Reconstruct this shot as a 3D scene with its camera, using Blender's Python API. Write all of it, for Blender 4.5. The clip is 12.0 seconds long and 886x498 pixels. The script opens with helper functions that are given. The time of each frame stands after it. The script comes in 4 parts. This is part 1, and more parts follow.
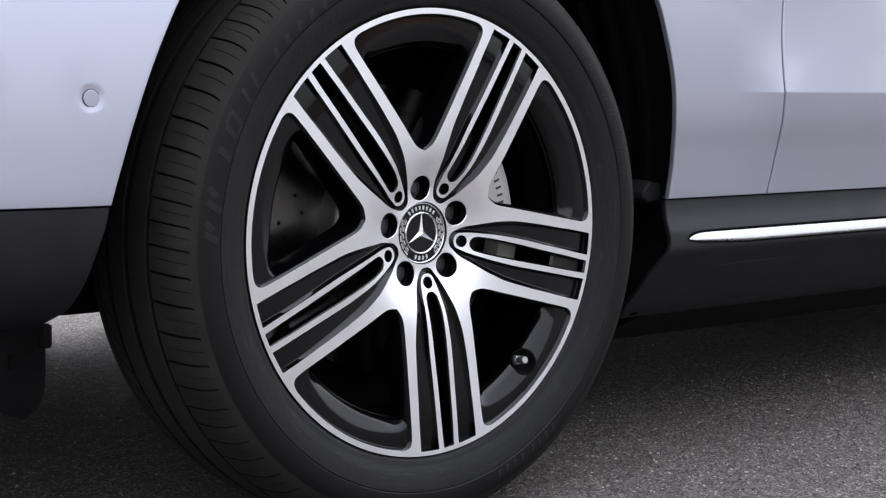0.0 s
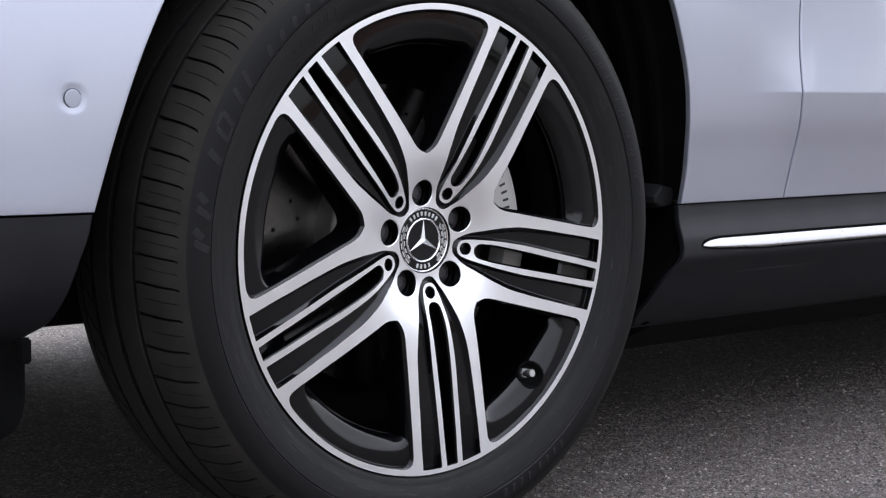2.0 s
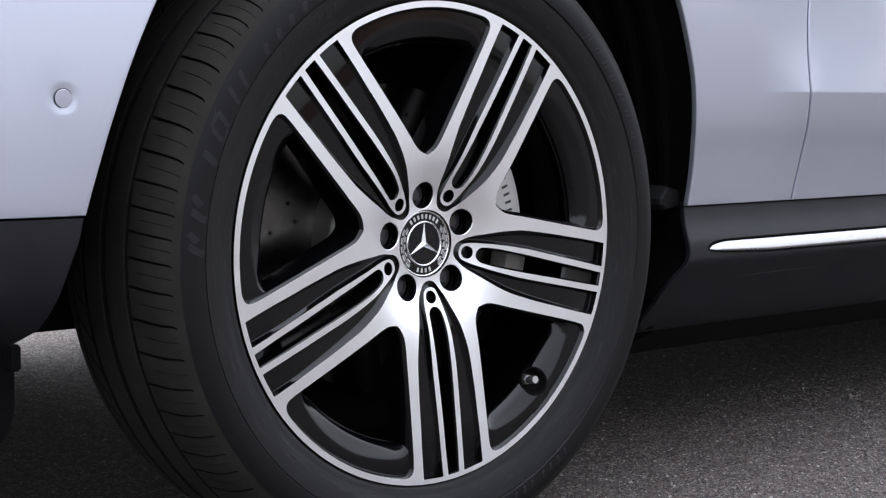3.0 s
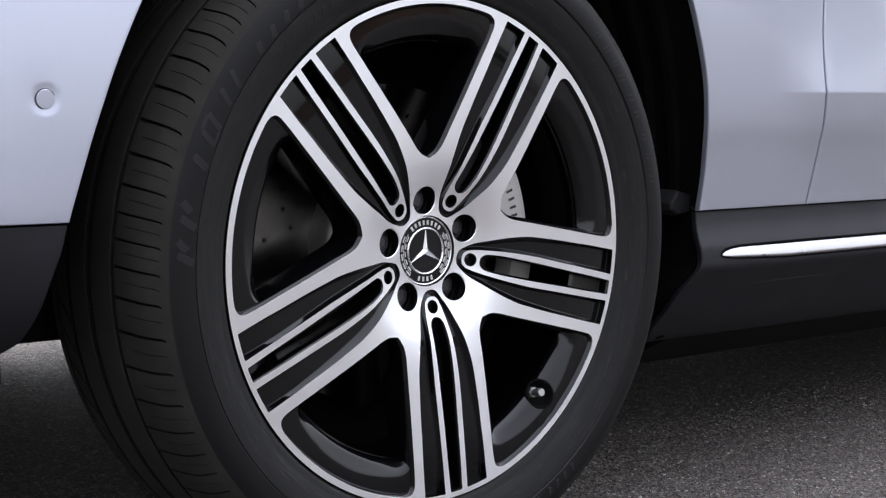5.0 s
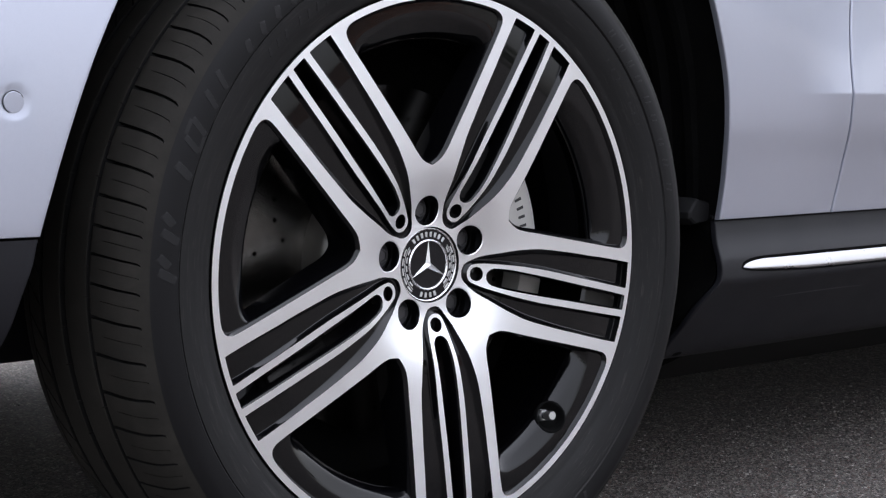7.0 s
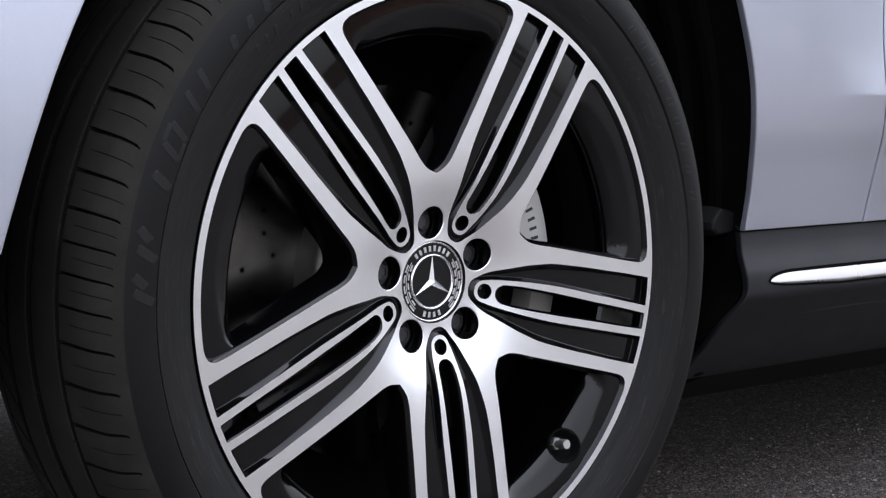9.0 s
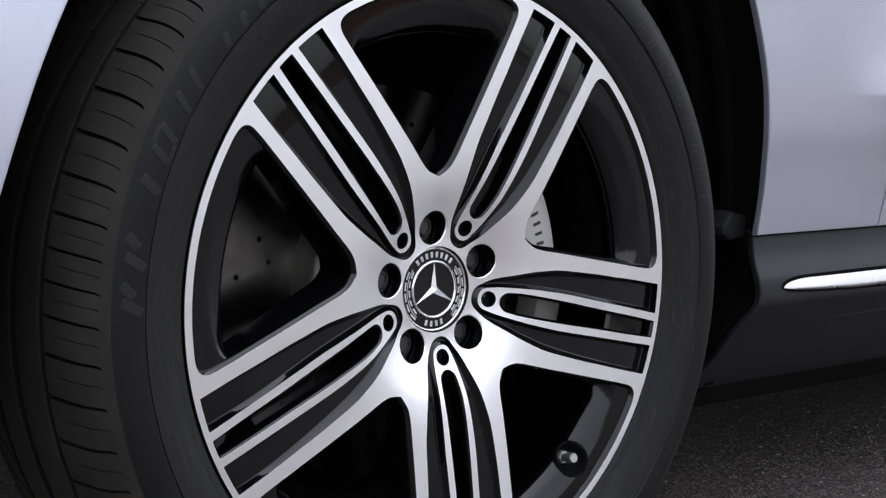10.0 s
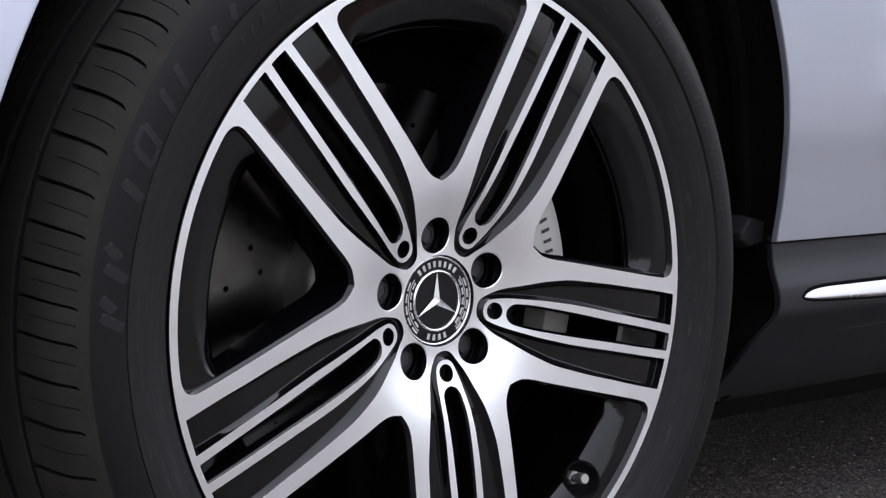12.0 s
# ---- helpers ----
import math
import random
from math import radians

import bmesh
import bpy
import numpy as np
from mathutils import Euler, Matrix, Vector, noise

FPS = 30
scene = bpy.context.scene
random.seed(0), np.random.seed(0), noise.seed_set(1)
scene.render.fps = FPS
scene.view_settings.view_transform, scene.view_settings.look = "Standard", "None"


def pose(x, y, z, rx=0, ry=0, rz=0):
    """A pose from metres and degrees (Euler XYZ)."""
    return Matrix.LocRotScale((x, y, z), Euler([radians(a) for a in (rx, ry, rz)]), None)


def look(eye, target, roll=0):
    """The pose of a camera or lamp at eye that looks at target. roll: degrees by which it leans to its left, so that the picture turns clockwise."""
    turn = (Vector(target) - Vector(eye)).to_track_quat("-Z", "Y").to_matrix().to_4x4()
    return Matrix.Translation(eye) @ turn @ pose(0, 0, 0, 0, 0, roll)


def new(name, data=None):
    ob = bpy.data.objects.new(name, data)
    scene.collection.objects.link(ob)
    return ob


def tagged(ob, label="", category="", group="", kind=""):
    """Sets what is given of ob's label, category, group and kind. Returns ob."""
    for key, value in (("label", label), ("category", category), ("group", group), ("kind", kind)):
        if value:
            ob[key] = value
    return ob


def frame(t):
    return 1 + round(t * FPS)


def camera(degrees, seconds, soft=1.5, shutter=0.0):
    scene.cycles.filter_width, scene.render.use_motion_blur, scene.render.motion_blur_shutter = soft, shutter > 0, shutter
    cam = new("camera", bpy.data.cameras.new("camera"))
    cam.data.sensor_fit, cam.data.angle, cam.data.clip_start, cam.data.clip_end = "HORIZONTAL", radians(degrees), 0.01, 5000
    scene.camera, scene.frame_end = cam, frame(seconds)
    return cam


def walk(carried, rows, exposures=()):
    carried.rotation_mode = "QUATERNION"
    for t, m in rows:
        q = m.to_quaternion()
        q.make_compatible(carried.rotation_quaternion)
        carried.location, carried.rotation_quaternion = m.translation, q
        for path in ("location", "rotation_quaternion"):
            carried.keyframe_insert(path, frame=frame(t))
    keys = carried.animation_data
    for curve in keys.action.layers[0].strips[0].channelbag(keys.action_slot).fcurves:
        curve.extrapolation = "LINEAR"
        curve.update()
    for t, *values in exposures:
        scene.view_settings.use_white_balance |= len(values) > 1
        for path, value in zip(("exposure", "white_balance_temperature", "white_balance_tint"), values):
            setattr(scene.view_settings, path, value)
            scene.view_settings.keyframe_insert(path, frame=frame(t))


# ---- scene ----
from mathutils import geometry

# ---------------------------------------------------------------- camera
cam = camera(30.32, 12.0, soft=1.3)
PATH = [
    (0.0, -1.2807, -1.5191, 0.5366), (0.5, -1.2652, -1.4996, 0.5362), (1.0, -1.2487, -1.4784, 0.5361),
    (1.5, -1.2327, -1.4581, 0.5361), (2.0, -1.2178, -1.4394, 0.5360), (2.5, -1.2040, -1.4222, 0.5359),
    (3.0, -1.1893, -1.4040, 0.5357), (5.0, -1.1380, -1.3397, 0.5358), (5.5, -1.1222, -1.3194, 0.5360),
    (6.0, -1.1026, -1.2949, 0.5364), (6.5, -1.0825, -1.2697, 0.5370), (7.0, -1.0595, -1.2410, 0.5373),
    (9.0, -0.9726, -1.1314, 0.5379), (9.5, -0.9534, -1.1070, 0.5378), (10.0, -0.9354, -1.0843, 0.5376),
    (10.5, -0.9188, -1.0633, 0.5374), (11.0, -0.9034, -1.0440, 0.5371), (11.5, -0.8912, -1.0288, 0.5368),
    (12.0, -0.8805, -1.0153, 0.5364),
]
walk(cam, [(t, pose(x, y, z, 84.355, -0.542, -40.382)) for t, x, y, z in PATH], exposures=[(0.0, 0.90, 6260, 15), (12.0, 0.90, 6260, 15)])

# ---------------------------------------------------------------- world and light
SUN_EL, SUN_AZ = 50.0, 45.0
SKY_LOW, SKY_HIGH = 0.52, 5.0
world = bpy.data.worlds.new("overcast_sky")
scene.world = world
world.use_nodes = True
wn, wl = world.node_tree.nodes, world.node_tree.links
wn.clear()
sky = wn.new("ShaderNodeTexSky")
sky.sky_type = "NISHITA"
sky.sun_disc = False
sky.sun_elevation = radians(SUN_EL)
sky.sun_rotation = radians(SUN_AZ)
sky.dust_density = 1.5
sky.air_density = 1.2
bg = wn.new("ShaderNodeBackground")
bg.inputs["Strength"].default_value = 0.12
wo = wn.new("ShaderNodeOutputWorld")
# an overcast sky is brighter overhead than at the horizon
wc = wn.new("ShaderNodeTexCoord")
ws = wn.new("ShaderNodeSeparateXYZ")
wl.new(wc.outputs["Generated"], ws.inputs[0])
wm = wn.new("ShaderNodeMapRange")
wm.inputs["To Min"].default_value, wm.inputs["To Max"].default_value = SKY_LOW, SKY_HIGH
wl.new(ws.outputs["Z"], wm.inputs["Value"])
wx = wn.new("ShaderNodeVectorMath")
wx.operation = "SCALE"
wh = wn.new("ShaderNodeHueSaturation")
wh.inputs["Saturation"].default_value = 0.2
wl.new(sky.outputs[0], wh.inputs["Color"])
wl.new(wh.outputs[0], wx.inputs[0])
wl.new(wm.outputs[0], wx.inputs["Scale"])
wl.new(wx.outputs[0], bg.inputs["Color"])
wl.new(bg.outputs[0], wo.inputs["Surface"])

sun_data = bpy.data.lights.new("sun", "SUN")
sun_data.energy = 0.5
sun_data.angle = radians(25)
sun_data.color = (1.0, 0.99, 0.98)
sun = new("sun", sun_data)
sun.matrix_world = look((6 * math.sin(radians(SUN_AZ)), 6 * math.cos(radians(SUN_AZ)), 6 * math.tan(radians(SUN_EL))), (0, 0, 0))


# ---------------------------------------------------------------- materials
def material(name, color, rough=0.5, metal=0.0, coat=0.0, coat_rough=0.03, spec=0.5):
    m = bpy.data.materials.new(name)
    m.use_nodes = True
    b = m.node_tree.nodes["Principled BSDF"]
    b.inputs["Base Color"].default_value = (*color, 1)
    b.inputs["Roughness"].default_value = rough
    b.inputs["Metallic"].default_value = metal
    b.inputs["Coat Weight"].default_value = coat
    b.inputs["Coat Roughness"].default_value = coat_rough
    b.inputs["Specular IOR Level"].default_value = spec
    return m, m.node_tree.nodes, m.node_tree.links, b


def noise_tex(n, l, scale, detail=4.0, rough=0.55, coord="Object", stretch=None):
    tc = n.new("ShaderNodeTexCoord")
    out = tc.outputs[coord]
    if stretch:
        mp = n.new("ShaderNodeMapping")
        mp.inputs["Scale"].default_value = stretch
        l.new(out, mp.inputs["Vector"])
        out = mp.outputs[0]
    t = n.new("ShaderNodeTexNoise")
    t.inputs["Scale"].default_value = scale
    t.inputs["Detail"].default_value = detail
    t.inputs["Roughness"].default_value = rough
    l.new(out, t.inputs["Vector"])
    return t


def ramp(n, l, src, stops):
    r = n.new("ShaderNodeValToRGB")
    els = r.color_ramp.elements
    while len(els) < len(stops):
        els.new(0.5)
    for e, (p, c) in zip(els, stops):
        e.position = p
        e.color = (*c, 1) if len(c) == 3 else c
    l.new(src, r.inputs[0])
    return r


def bump(n, l, src, b, strength, distance):
    k = n.new("ShaderNodeBump")
    k.inputs["Strength"].default_value = strength
    k.inputs["Distance"].default_value = distance
    l.new(src, k.inputs["Height"])
    l.new(k.outputs[0], b.inputs["Normal"])
    return k


def value_range(n, l, src, lo, hi, sock, frm=(0.3, 0.7)):
    m = n.new("ShaderNodeMapRange")
    m.inputs["From Min"].default_value, m.inputs["From Max"].default_value = frm
    m.inputs["To Min"].default_value, m.inputs["To Max"].default_value = lo, hi
    l.new(src, m.inputs["Value"])
    l.new(m.outputs[0], sock)


def g(v):
    return (v, v, v)


def make_paint():
    m, n, l, b = material("silver_metallic_paint", (0.55, 0.56, 0.63), 0.38, 0.8, 1.0, 0.02)
    t = noise_tex(n, l, 2600, 1.0)
    r = ramp(n, l, t.outputs["Fac"], [(0.3, (0.440, 0.460, 0.543)), (0.7, (0.515, 0.538, 0.622))])
    l.new(r.outputs[0], b.inputs["Base Color"])
    w = noise_tex(n, l, 9, 2.0)
    value_range(n, l, w.outputs["Fac"], 0.36, 0.41, b.inputs["Roughness"])
    return m


def make_plastic():
    m, n, l, b = material("black_grained_plastic", (0.010, 0.010, 0.011), 0.55, spec=0.30)
    t = noise_tex(n, l, 1500, 3.0)
    bump(n, l, t.outputs["Fac"], b, 0.25, 0.0004)
    w = noise_tex(n, l, 14, 5.0)
    r = ramp(n, l, w.outputs["Fac"], [(0.3, (0.0060, 0.0061, 0.0082)), (0.75, (0.0092, 0.0094, 0.0124))])
    l.new(r.outputs[0], b.inputs["Base Color"])
    value_range(n, l, w.outputs["Fac"], 0.45, 0.56, b.inputs["Roughness"])
    return m


def make_liner():
    m, n, l, b = material("black_felt_liner", (0.004, 0.004, 0.004), 0.9, spec=0.08)
    t = noise_tex(n, l, 600, 4.0)
    bump(n, l, t.outputs["Fac"], b, 0.5, 0.001)
    w = noise_tex(n, l, 20, 5.0)
    r = ramp(n, l, w.outputs["Fac"], [(0.3, g(0.0015)), (0.75, g(0.0045))])
    l.new(r.outputs[0], b.inputs["Base Color"])
    return m


def make_gloss_black():
    m, n, l, b = material("gloss_black_lacquer", (0.0018, 0.0018, 0.0022), 0.12, spec=0.37)
    w = noise_tex(n, l, 60, 5.0)
    value_range(n, l, w.outputs["Fac"], 0.03, 0.09, b.inputs["Roughness"])
    return m


def make_machined():
    m, n, l, b = material("diamond_turned_aluminium", (0.80, 0.80, 0.82), 0.3, 1.0, 0.25, 0.1)
    tc = n.new("ShaderNodeTexCoord")
    sep = n.new("ShaderNodeSeparateXYZ")
    l.new(tc.outputs["Object"], sep.inputs[0])
    cmb = n.new("ShaderNodeCombineXYZ")
    l.new(sep.outputs["X"], cmb.inputs["X"])
    l.new(sep.outputs["Z"], cmb.inputs["Y"])
    ln = n.new("ShaderNodeVectorMath")
    ln.operation = "LENGTH"
    l.new(cmb.outputs[0], ln.inputs[0])
    t = n.new("ShaderNodeTexNoise")
    t.noise_dimensions = "1D"
    t.inputs["Scale"].default_value = 1800
    t.inputs["Detail"].default_value = 2
    l.new(ln.outputs["Value"], t.inputs["W"])
    bump(n, l, t.outputs["Fac"], b, 0.07, 0.0002)
    w = noise_tex(n, l, 40, 4.0)
    value_range(n, l, w.outputs["Fac"], 0.37, 0.44, b.inputs["Roughness"])
    r = ramp(n, l, t.outputs["Fac"], [(0.25, (0.8963, 0.9009, 0.92)), (0.75, (0.9505, 0.9553, 0.97))])
    l.new(r.outputs[0], b.inputs["Base Color"])
    # the lathe's grooves run round the hub and spread the sheen along the radius
    ng = n.new("ShaderNodeMath")
    ng.operation = "MULTIPLY"
    ng.inputs[1].default_value = -1.0
    l.new(sep.outputs["X"], ng.inputs[0])
    tan = n.new("ShaderNodeCombineXYZ")
    l.new(sep.outputs["Z"], tan.inputs["X"])
    l.new(ng.outputs[0], tan.inputs["Z"])
    tw = n.new("ShaderNodeVectorTransform")
    tw.vector_type, tw.convert_from, tw.convert_to = "VECTOR", "OBJECT", "WORLD"
    l.new(tan.outputs[0], tw.inputs[0])
    nt = n.new("ShaderNodeVectorMath")
    nt.operation = "NORMALIZE"
    l.new(tw.outputs[0], nt.inputs[0])
    l.new(nt.outputs[0], b.inputs["Tangent"])
    b.inputs["Anisotropic"].default_value = 0.45
    b.inputs["Anisotropic Rotation"].default_value = 0.25
    return m


def around(n, l, scale, turns=3.0):
    """Noise drawn out along the wheel's turning direction."""
    tc = n.new("ShaderNodeTexCoord")
    sep = n.new("ShaderNodeSeparateXYZ")
    l.new(tc.outputs["Object"], sep.inputs[0])
    flat = n.new("ShaderNodeCombineXYZ")
    l.new(sep.outputs["X"], flat.inputs["X"])
    l.new(sep.outputs["Z"], flat.inputs["Y"])
    ln = n.new("ShaderNodeVectorMath")
    ln.operation = "LENGTH"
    l.new(flat.outputs[0], ln.inputs[0])
    nz = n.new("ShaderNodeVectorMath")
    nz.operation = "NORMALIZE"
    l.new(flat.outputs[0], nz.inputs[0])
    sc = n.new("ShaderNodeVectorMath")
    sc.operation = "SCALE"
    sc.inputs["Scale"].default_value = turns / scale
    l.new(nz.outputs[0], sc.inputs[0])
    s2 = n.new("ShaderNodeSeparateXYZ")
    l.new(sc.outputs[0], s2.inputs[0])
    c2 = n.new("ShaderNodeCombineXYZ")
    l.new(s2.outputs["X"], c2.inputs["X"])
    l.new(s2.outputs["Y"], c2.inputs["Y"])
    l.new(ln.outputs["Value"], c2.inputs["Z"])
    t = n.new("ShaderNodeTexNoise")
    t.inputs["Scale"].default_value = scale
    t.inputs["Detail"].default_value = 5.0
    t.inputs["Roughness"].default_value = 0.65
    l.new(c2.outputs[0], t.inputs["Vector"])
    return t


def make_rubber():
    m, n, l, b = material("tyre_rubber", (0.016, 0.0155, 0.015), 0.65, spec=0.3)
    t = noise_tex(n, l, 900, 4.0)
    bump(n, l, t.outputs["Fac"], b, 0.2, 0.0004)
    w = around(n, l, 130.0)
    r = ramp(n, l, w.outputs["Fac"], [(0.3, (0.002817, 0.002687, 0.002832)), (0.52, (0.004225, 0.004032, 0.00421)), (0.62, (0.005921, 0.005534, 0.005625)), (0.8, (0.009598, 0.008798, 0.008844))])
    l.new(r.outputs[0], b.inputs["Base Color"])
    value_range(n, l, w.outputs["Fac"], 0.52, 0.78, b.inputs["Roughness"])
    # dull scuffs that run round the sidewall
    sc = around(n, l, 420.0, 9.0)
    mk = ramp(n, l, sc.outputs["Fac"], [(0.56, g(0.0)), (0.72, g(1.0))])
    mx = n.new("ShaderNodeMix")
    mx.data_type = "RGBA"
    l.new(mk.outputs[0], mx.inputs["Factor"])
    l.new(r.outputs[0], mx.inputs["A"])
    mx.inputs["B"].default_value = (0.024, 0.0225, 0.021, 1)
    l.new(mx.outputs["Result"], b.inputs["Base Color"])
    return m


def make_smooth_rubber():
    m, n, l, b = material("smooth_sidewall_rubber", g(0.010), 0.6, spec=0.2)
    w = around(n, l, 110.0, 4.0)
    r = ramp(n, l, w.outputs["Fac"], [(0.3, (0.003387, 0.003261, 0.003631)), (0.6, (0.004982, 0.00481, 0.005215)), (0.8, (0.007576, 0.00714, 0.007446))])
    l.new(r.outputs[0], b.inputs["Base Color"])
    value_range(n, l, w.outputs["Fac"], 0.50, 0.68, b.inputs["Roughness"])
    return m


def make_tread():
    m, n, l, b = material("worn_tread_rubber", g(0.024), 0.8, spec=0.25)
    t = noise_tex(n, l, 500, 4.0)
    bump(n, l, t.outputs["Fac"], b, 0.35, 0.0006)
    w = noise_tex(n, l, 26, 6.0, 0.7)
    r = ramp(n, l, w.outputs["Fac"], [(0.3, (0.009853, 0.008803, 0.006941)), (0.55, (0.01545, 0.01386, 0.01126)), (0.8, (0.02366, 0.02121, 0.01728))])
    l.new(r.outputs[0], b.inputs["Base Color"])
    return m


def make_letter_rubber():
    m, n, l, b = material("raised_tyre_rubber", (0.0112, 0.0110, 0.0114), 0.68, spec=0.25)
    t = noise_tex(n, l, 700, 3.0)
    bump(n, l, t.outputs["Fac"], b, 0.2, 0.0004)
    return m


def make_chrome(name, color, low, high):
    m, n, l, b = material(name, color, low, 1.0)
    w = noise_tex(n, l, 30, 3.0)
    value_range(n, l, w.outputs["Fac"], low, high, b.inputs["Roughness"])
    return m


def make_disc():
    """Iron ground in circles: its sheen gathers in rays from the hub."""
    m, n, l, b = material("brake_disc_iron", (0.12, 0.11, 0.10), 0.26, 1.0)
    w = noise_tex(n, l, 35, 6.0, 0.7)
    r = ramp(n, l, w.outputs["Fac"], [(0.3, (0.1331, 0.1275, 0.1195)), (0.7, (0.1958, 0.1893, 0.1784))])
    l.new(r.outputs[0], b.inputs["Base Color"])
    tan = n.new("ShaderNodeTangent")
    tan.direction_type, tan.axis = "RADIAL", "Y"
    l.new(tan.outputs[0], b.inputs["Tangent"])
    b.inputs["Anisotropic"].default_value = 0.85
    b.inputs["Anisotropic Rotation"].default_value = 0.25
    t = around(n, l, 700.0, 20.0)
    bump(n, l, t.outputs["Fac"], b, 0.08, 0.0002)
    return m


def make_asphalt():
    m, n, l, b = material("asphalt", g(0.06), 0.85, spec=0.3)
    tc = n.new("ShaderNodeTexCoord")
    warp = noise_tex(n, l, 300, 3.0)
    push = n.new("ShaderNodeVectorMath")
    push.operation = "SCALE"
    push.inputs["Scale"].default_value = 0.003
    l.new(warp.outputs["Color"], push.inputs[0])
    place = n.new("ShaderNodeVectorMath")
    l.new(tc.outputs["Object"], place.inputs[0])
    l.new(push.outputs[0], place.inputs[1])
    v = n.new("ShaderNodeTexVoronoi")
    v.inputs["Scale"].default_value = 330
    l.new(place.outputs[0], v.inputs["Vector"])
    grain = n.new("ShaderNodeSeparateColor")
    l.new(v.outputs["Color"], grain.inputs[0])
    # bitumen, grey grit, reddish grit, pale grit
    r = ramp(n, l, grain.outputs[0], [(0.0, (0.03222, 0.0299, 0.02879)), (0.3, (0.05686, 0.05305, 0.05065)), (0.5, (0.1195, 0.09549, 0.0877)), (0.62, (0.08732, 0.08881, 0.08103)), (0.8, (0.1838, 0.1643, 0.1526)), (0.93, (0.2022, 0.1528, 0.1383)), (1.0, (0.386, 0.3725, 0.3479))])
    big = noise_tex(n, l, 1.6, 6.0)
    rb = ramp(n, l, big.outputs["Fac"], [(0.3, g(0.78)), (0.7, g(1.15))])
    patch = noise_tex(n, l, 38, 4.0, 0.7)
    rp = ramp(n, l, patch.outputs["Fac"], [(0.32, (0.6066, 0.6302, 0.6292)), (0.7, (1.195, 1.202, 1.182))])
    base = r.outputs[0]
    for other in (rb, rp):
        mx = n.new("ShaderNodeMix")
        mx.data_type = "RGBA"
        mx.blend_type = "MULTIPLY"
        mx.inputs["Factor"].default_value = 1.0
        l.new(base, mx.inputs["A"])
        l.new(other.outputs[0], mx.inputs["B"])
        base = mx.outputs["Result"]
    l.new(base, b.inputs["Base Color"])
    add = n.new("ShaderNodeMath")
    add.operation = "ADD"
    fine = noise_tex(n, l, 420, 4.0)
    l.new(grain.outputs[1], add.inputs[0])
    l.new(fine.outputs["Fac"], add.inputs[1])
    bump(n, l, add.outputs[0], b, 0.7, 0.002)
    return m


def make_chip():
    m, n, l, b = material("stone_chips", g(0.1), 0.8, spec=0.3)
    geo = n.new("ShaderNodeNewGeometry")
    r = ramp(n, l, geo.outputs["Random Per Island"], [(0.0, (0.04, 0.036, 0.03377)), (0.2, (0.062, 0.055, 0.05114)), (0.3, (0.14, 0.098, 0.08588)), (0.42, (0.088, 0.085, 0.07527)), (0.6, (0.172, 0.143, 0.1303)), (0.75, (0.15, 0.145, 0.1293)), (0.93, (0.225, 0.204, 0.1891)), (1.0, (0.44, 0.415, 0.3812))])
    t = noise_tex(n, l, 900, 3.0)
    mx = n.new("ShaderNodeMix")
    mx.data_type = "RGBA"
    mx.blend_type = "MULTIPLY"
    mx.inputs["Factor"].default_value = 1.0
    speck = ramp(n, l, t.outputs["Fac"], [(0.35, g(0.6)), (0.65, g(1.2))])
    l.new(r.outputs[0], mx.inputs["A"])
    l.new(speck.outputs[0], mx.inputs["B"])
    l.new(mx.outputs["Result"], b.inputs["Base Color"])
    bump(n, l, t.outputs["Fac"], b, 0.4, 0.0008)
    return m


CHIP = make_chip()
PAINT = make_paint()
PLASTIC = make_plastic()
LINER = make_liner()
GLOSS = make_gloss_black()
MACHINED = make_machined()
RUBBER = make_rubber()
LETTER = make_letter_rubber()
SMOOTH_RUBBER = make_smooth_rubber()
TREAD = make_tread()
# clean rubber, darkened to carry the shade inside grooves and slits
GROOVE = material("clean_shaded_groove_rubber", (0.006, 0.006, 0.006), 0.8, spec=0.12)[0]
CHROME = make_chrome("bright_chrome_trim", (0.9, 0.9, 0.92), 0.1, 0.2)
DISC = make_disc()
HAT = make_chrome("dull_hat_metal", (0.22, 0.21, 0.195), 0.45, 0.6)
ASPHALT = make_asphalt()
CALIPER = material("silver_caliper_paint", (0.56, 0.545, 0.52), 0.45, 0.3)[0]
STEEL = material("dark_bolt_steel", (0.09, 0.09, 0.095), 0.35, 0.9)[0]
BRIGHT = material("bright_valve_metal", (0.5, 0.5, 0.49), 0.42, 1.0)[0]
STRIP = make_chrome("brushed_sill_trim", (0.54, 0.535, 0.54), 0.26, 0.36)
BRACKET = material("worn_grey_plastic", (0.008, 0.008, 0.0085), 0.7, spec=0.22)[0]
BRACKET.node_tree.nodes["Principled BSDF"].inputs["Metallic"].default_value = 0.0
UNDER = material("dull_underbody_felt", (0.0065, 0.0065, 0.006), 0.8, spec=0.15)[0]
# black of clips and plug, also of shade painted round strip and on hat
DEEP = material("dull_black_clip_and_shade", (0.003, 0.003, 0.003), 0.9, spec=0.05)[0]
STAR = material("satin_chrome", (0.86, 0.86, 0.85), 0.3, 1.0)[0]
BAND = material("black_cap_enamel", (0.005, 0.005, 0.006), 0.25, 0.0, 0.1, spec=0.3)[0]
SATIN = material("satin_silver_print", (0.6, 0.6, 0.6), 0.4, 0.7)[0]
DARKPRINT = material("dark_print", (0.03, 0.03, 0.03), 0.6)[0]


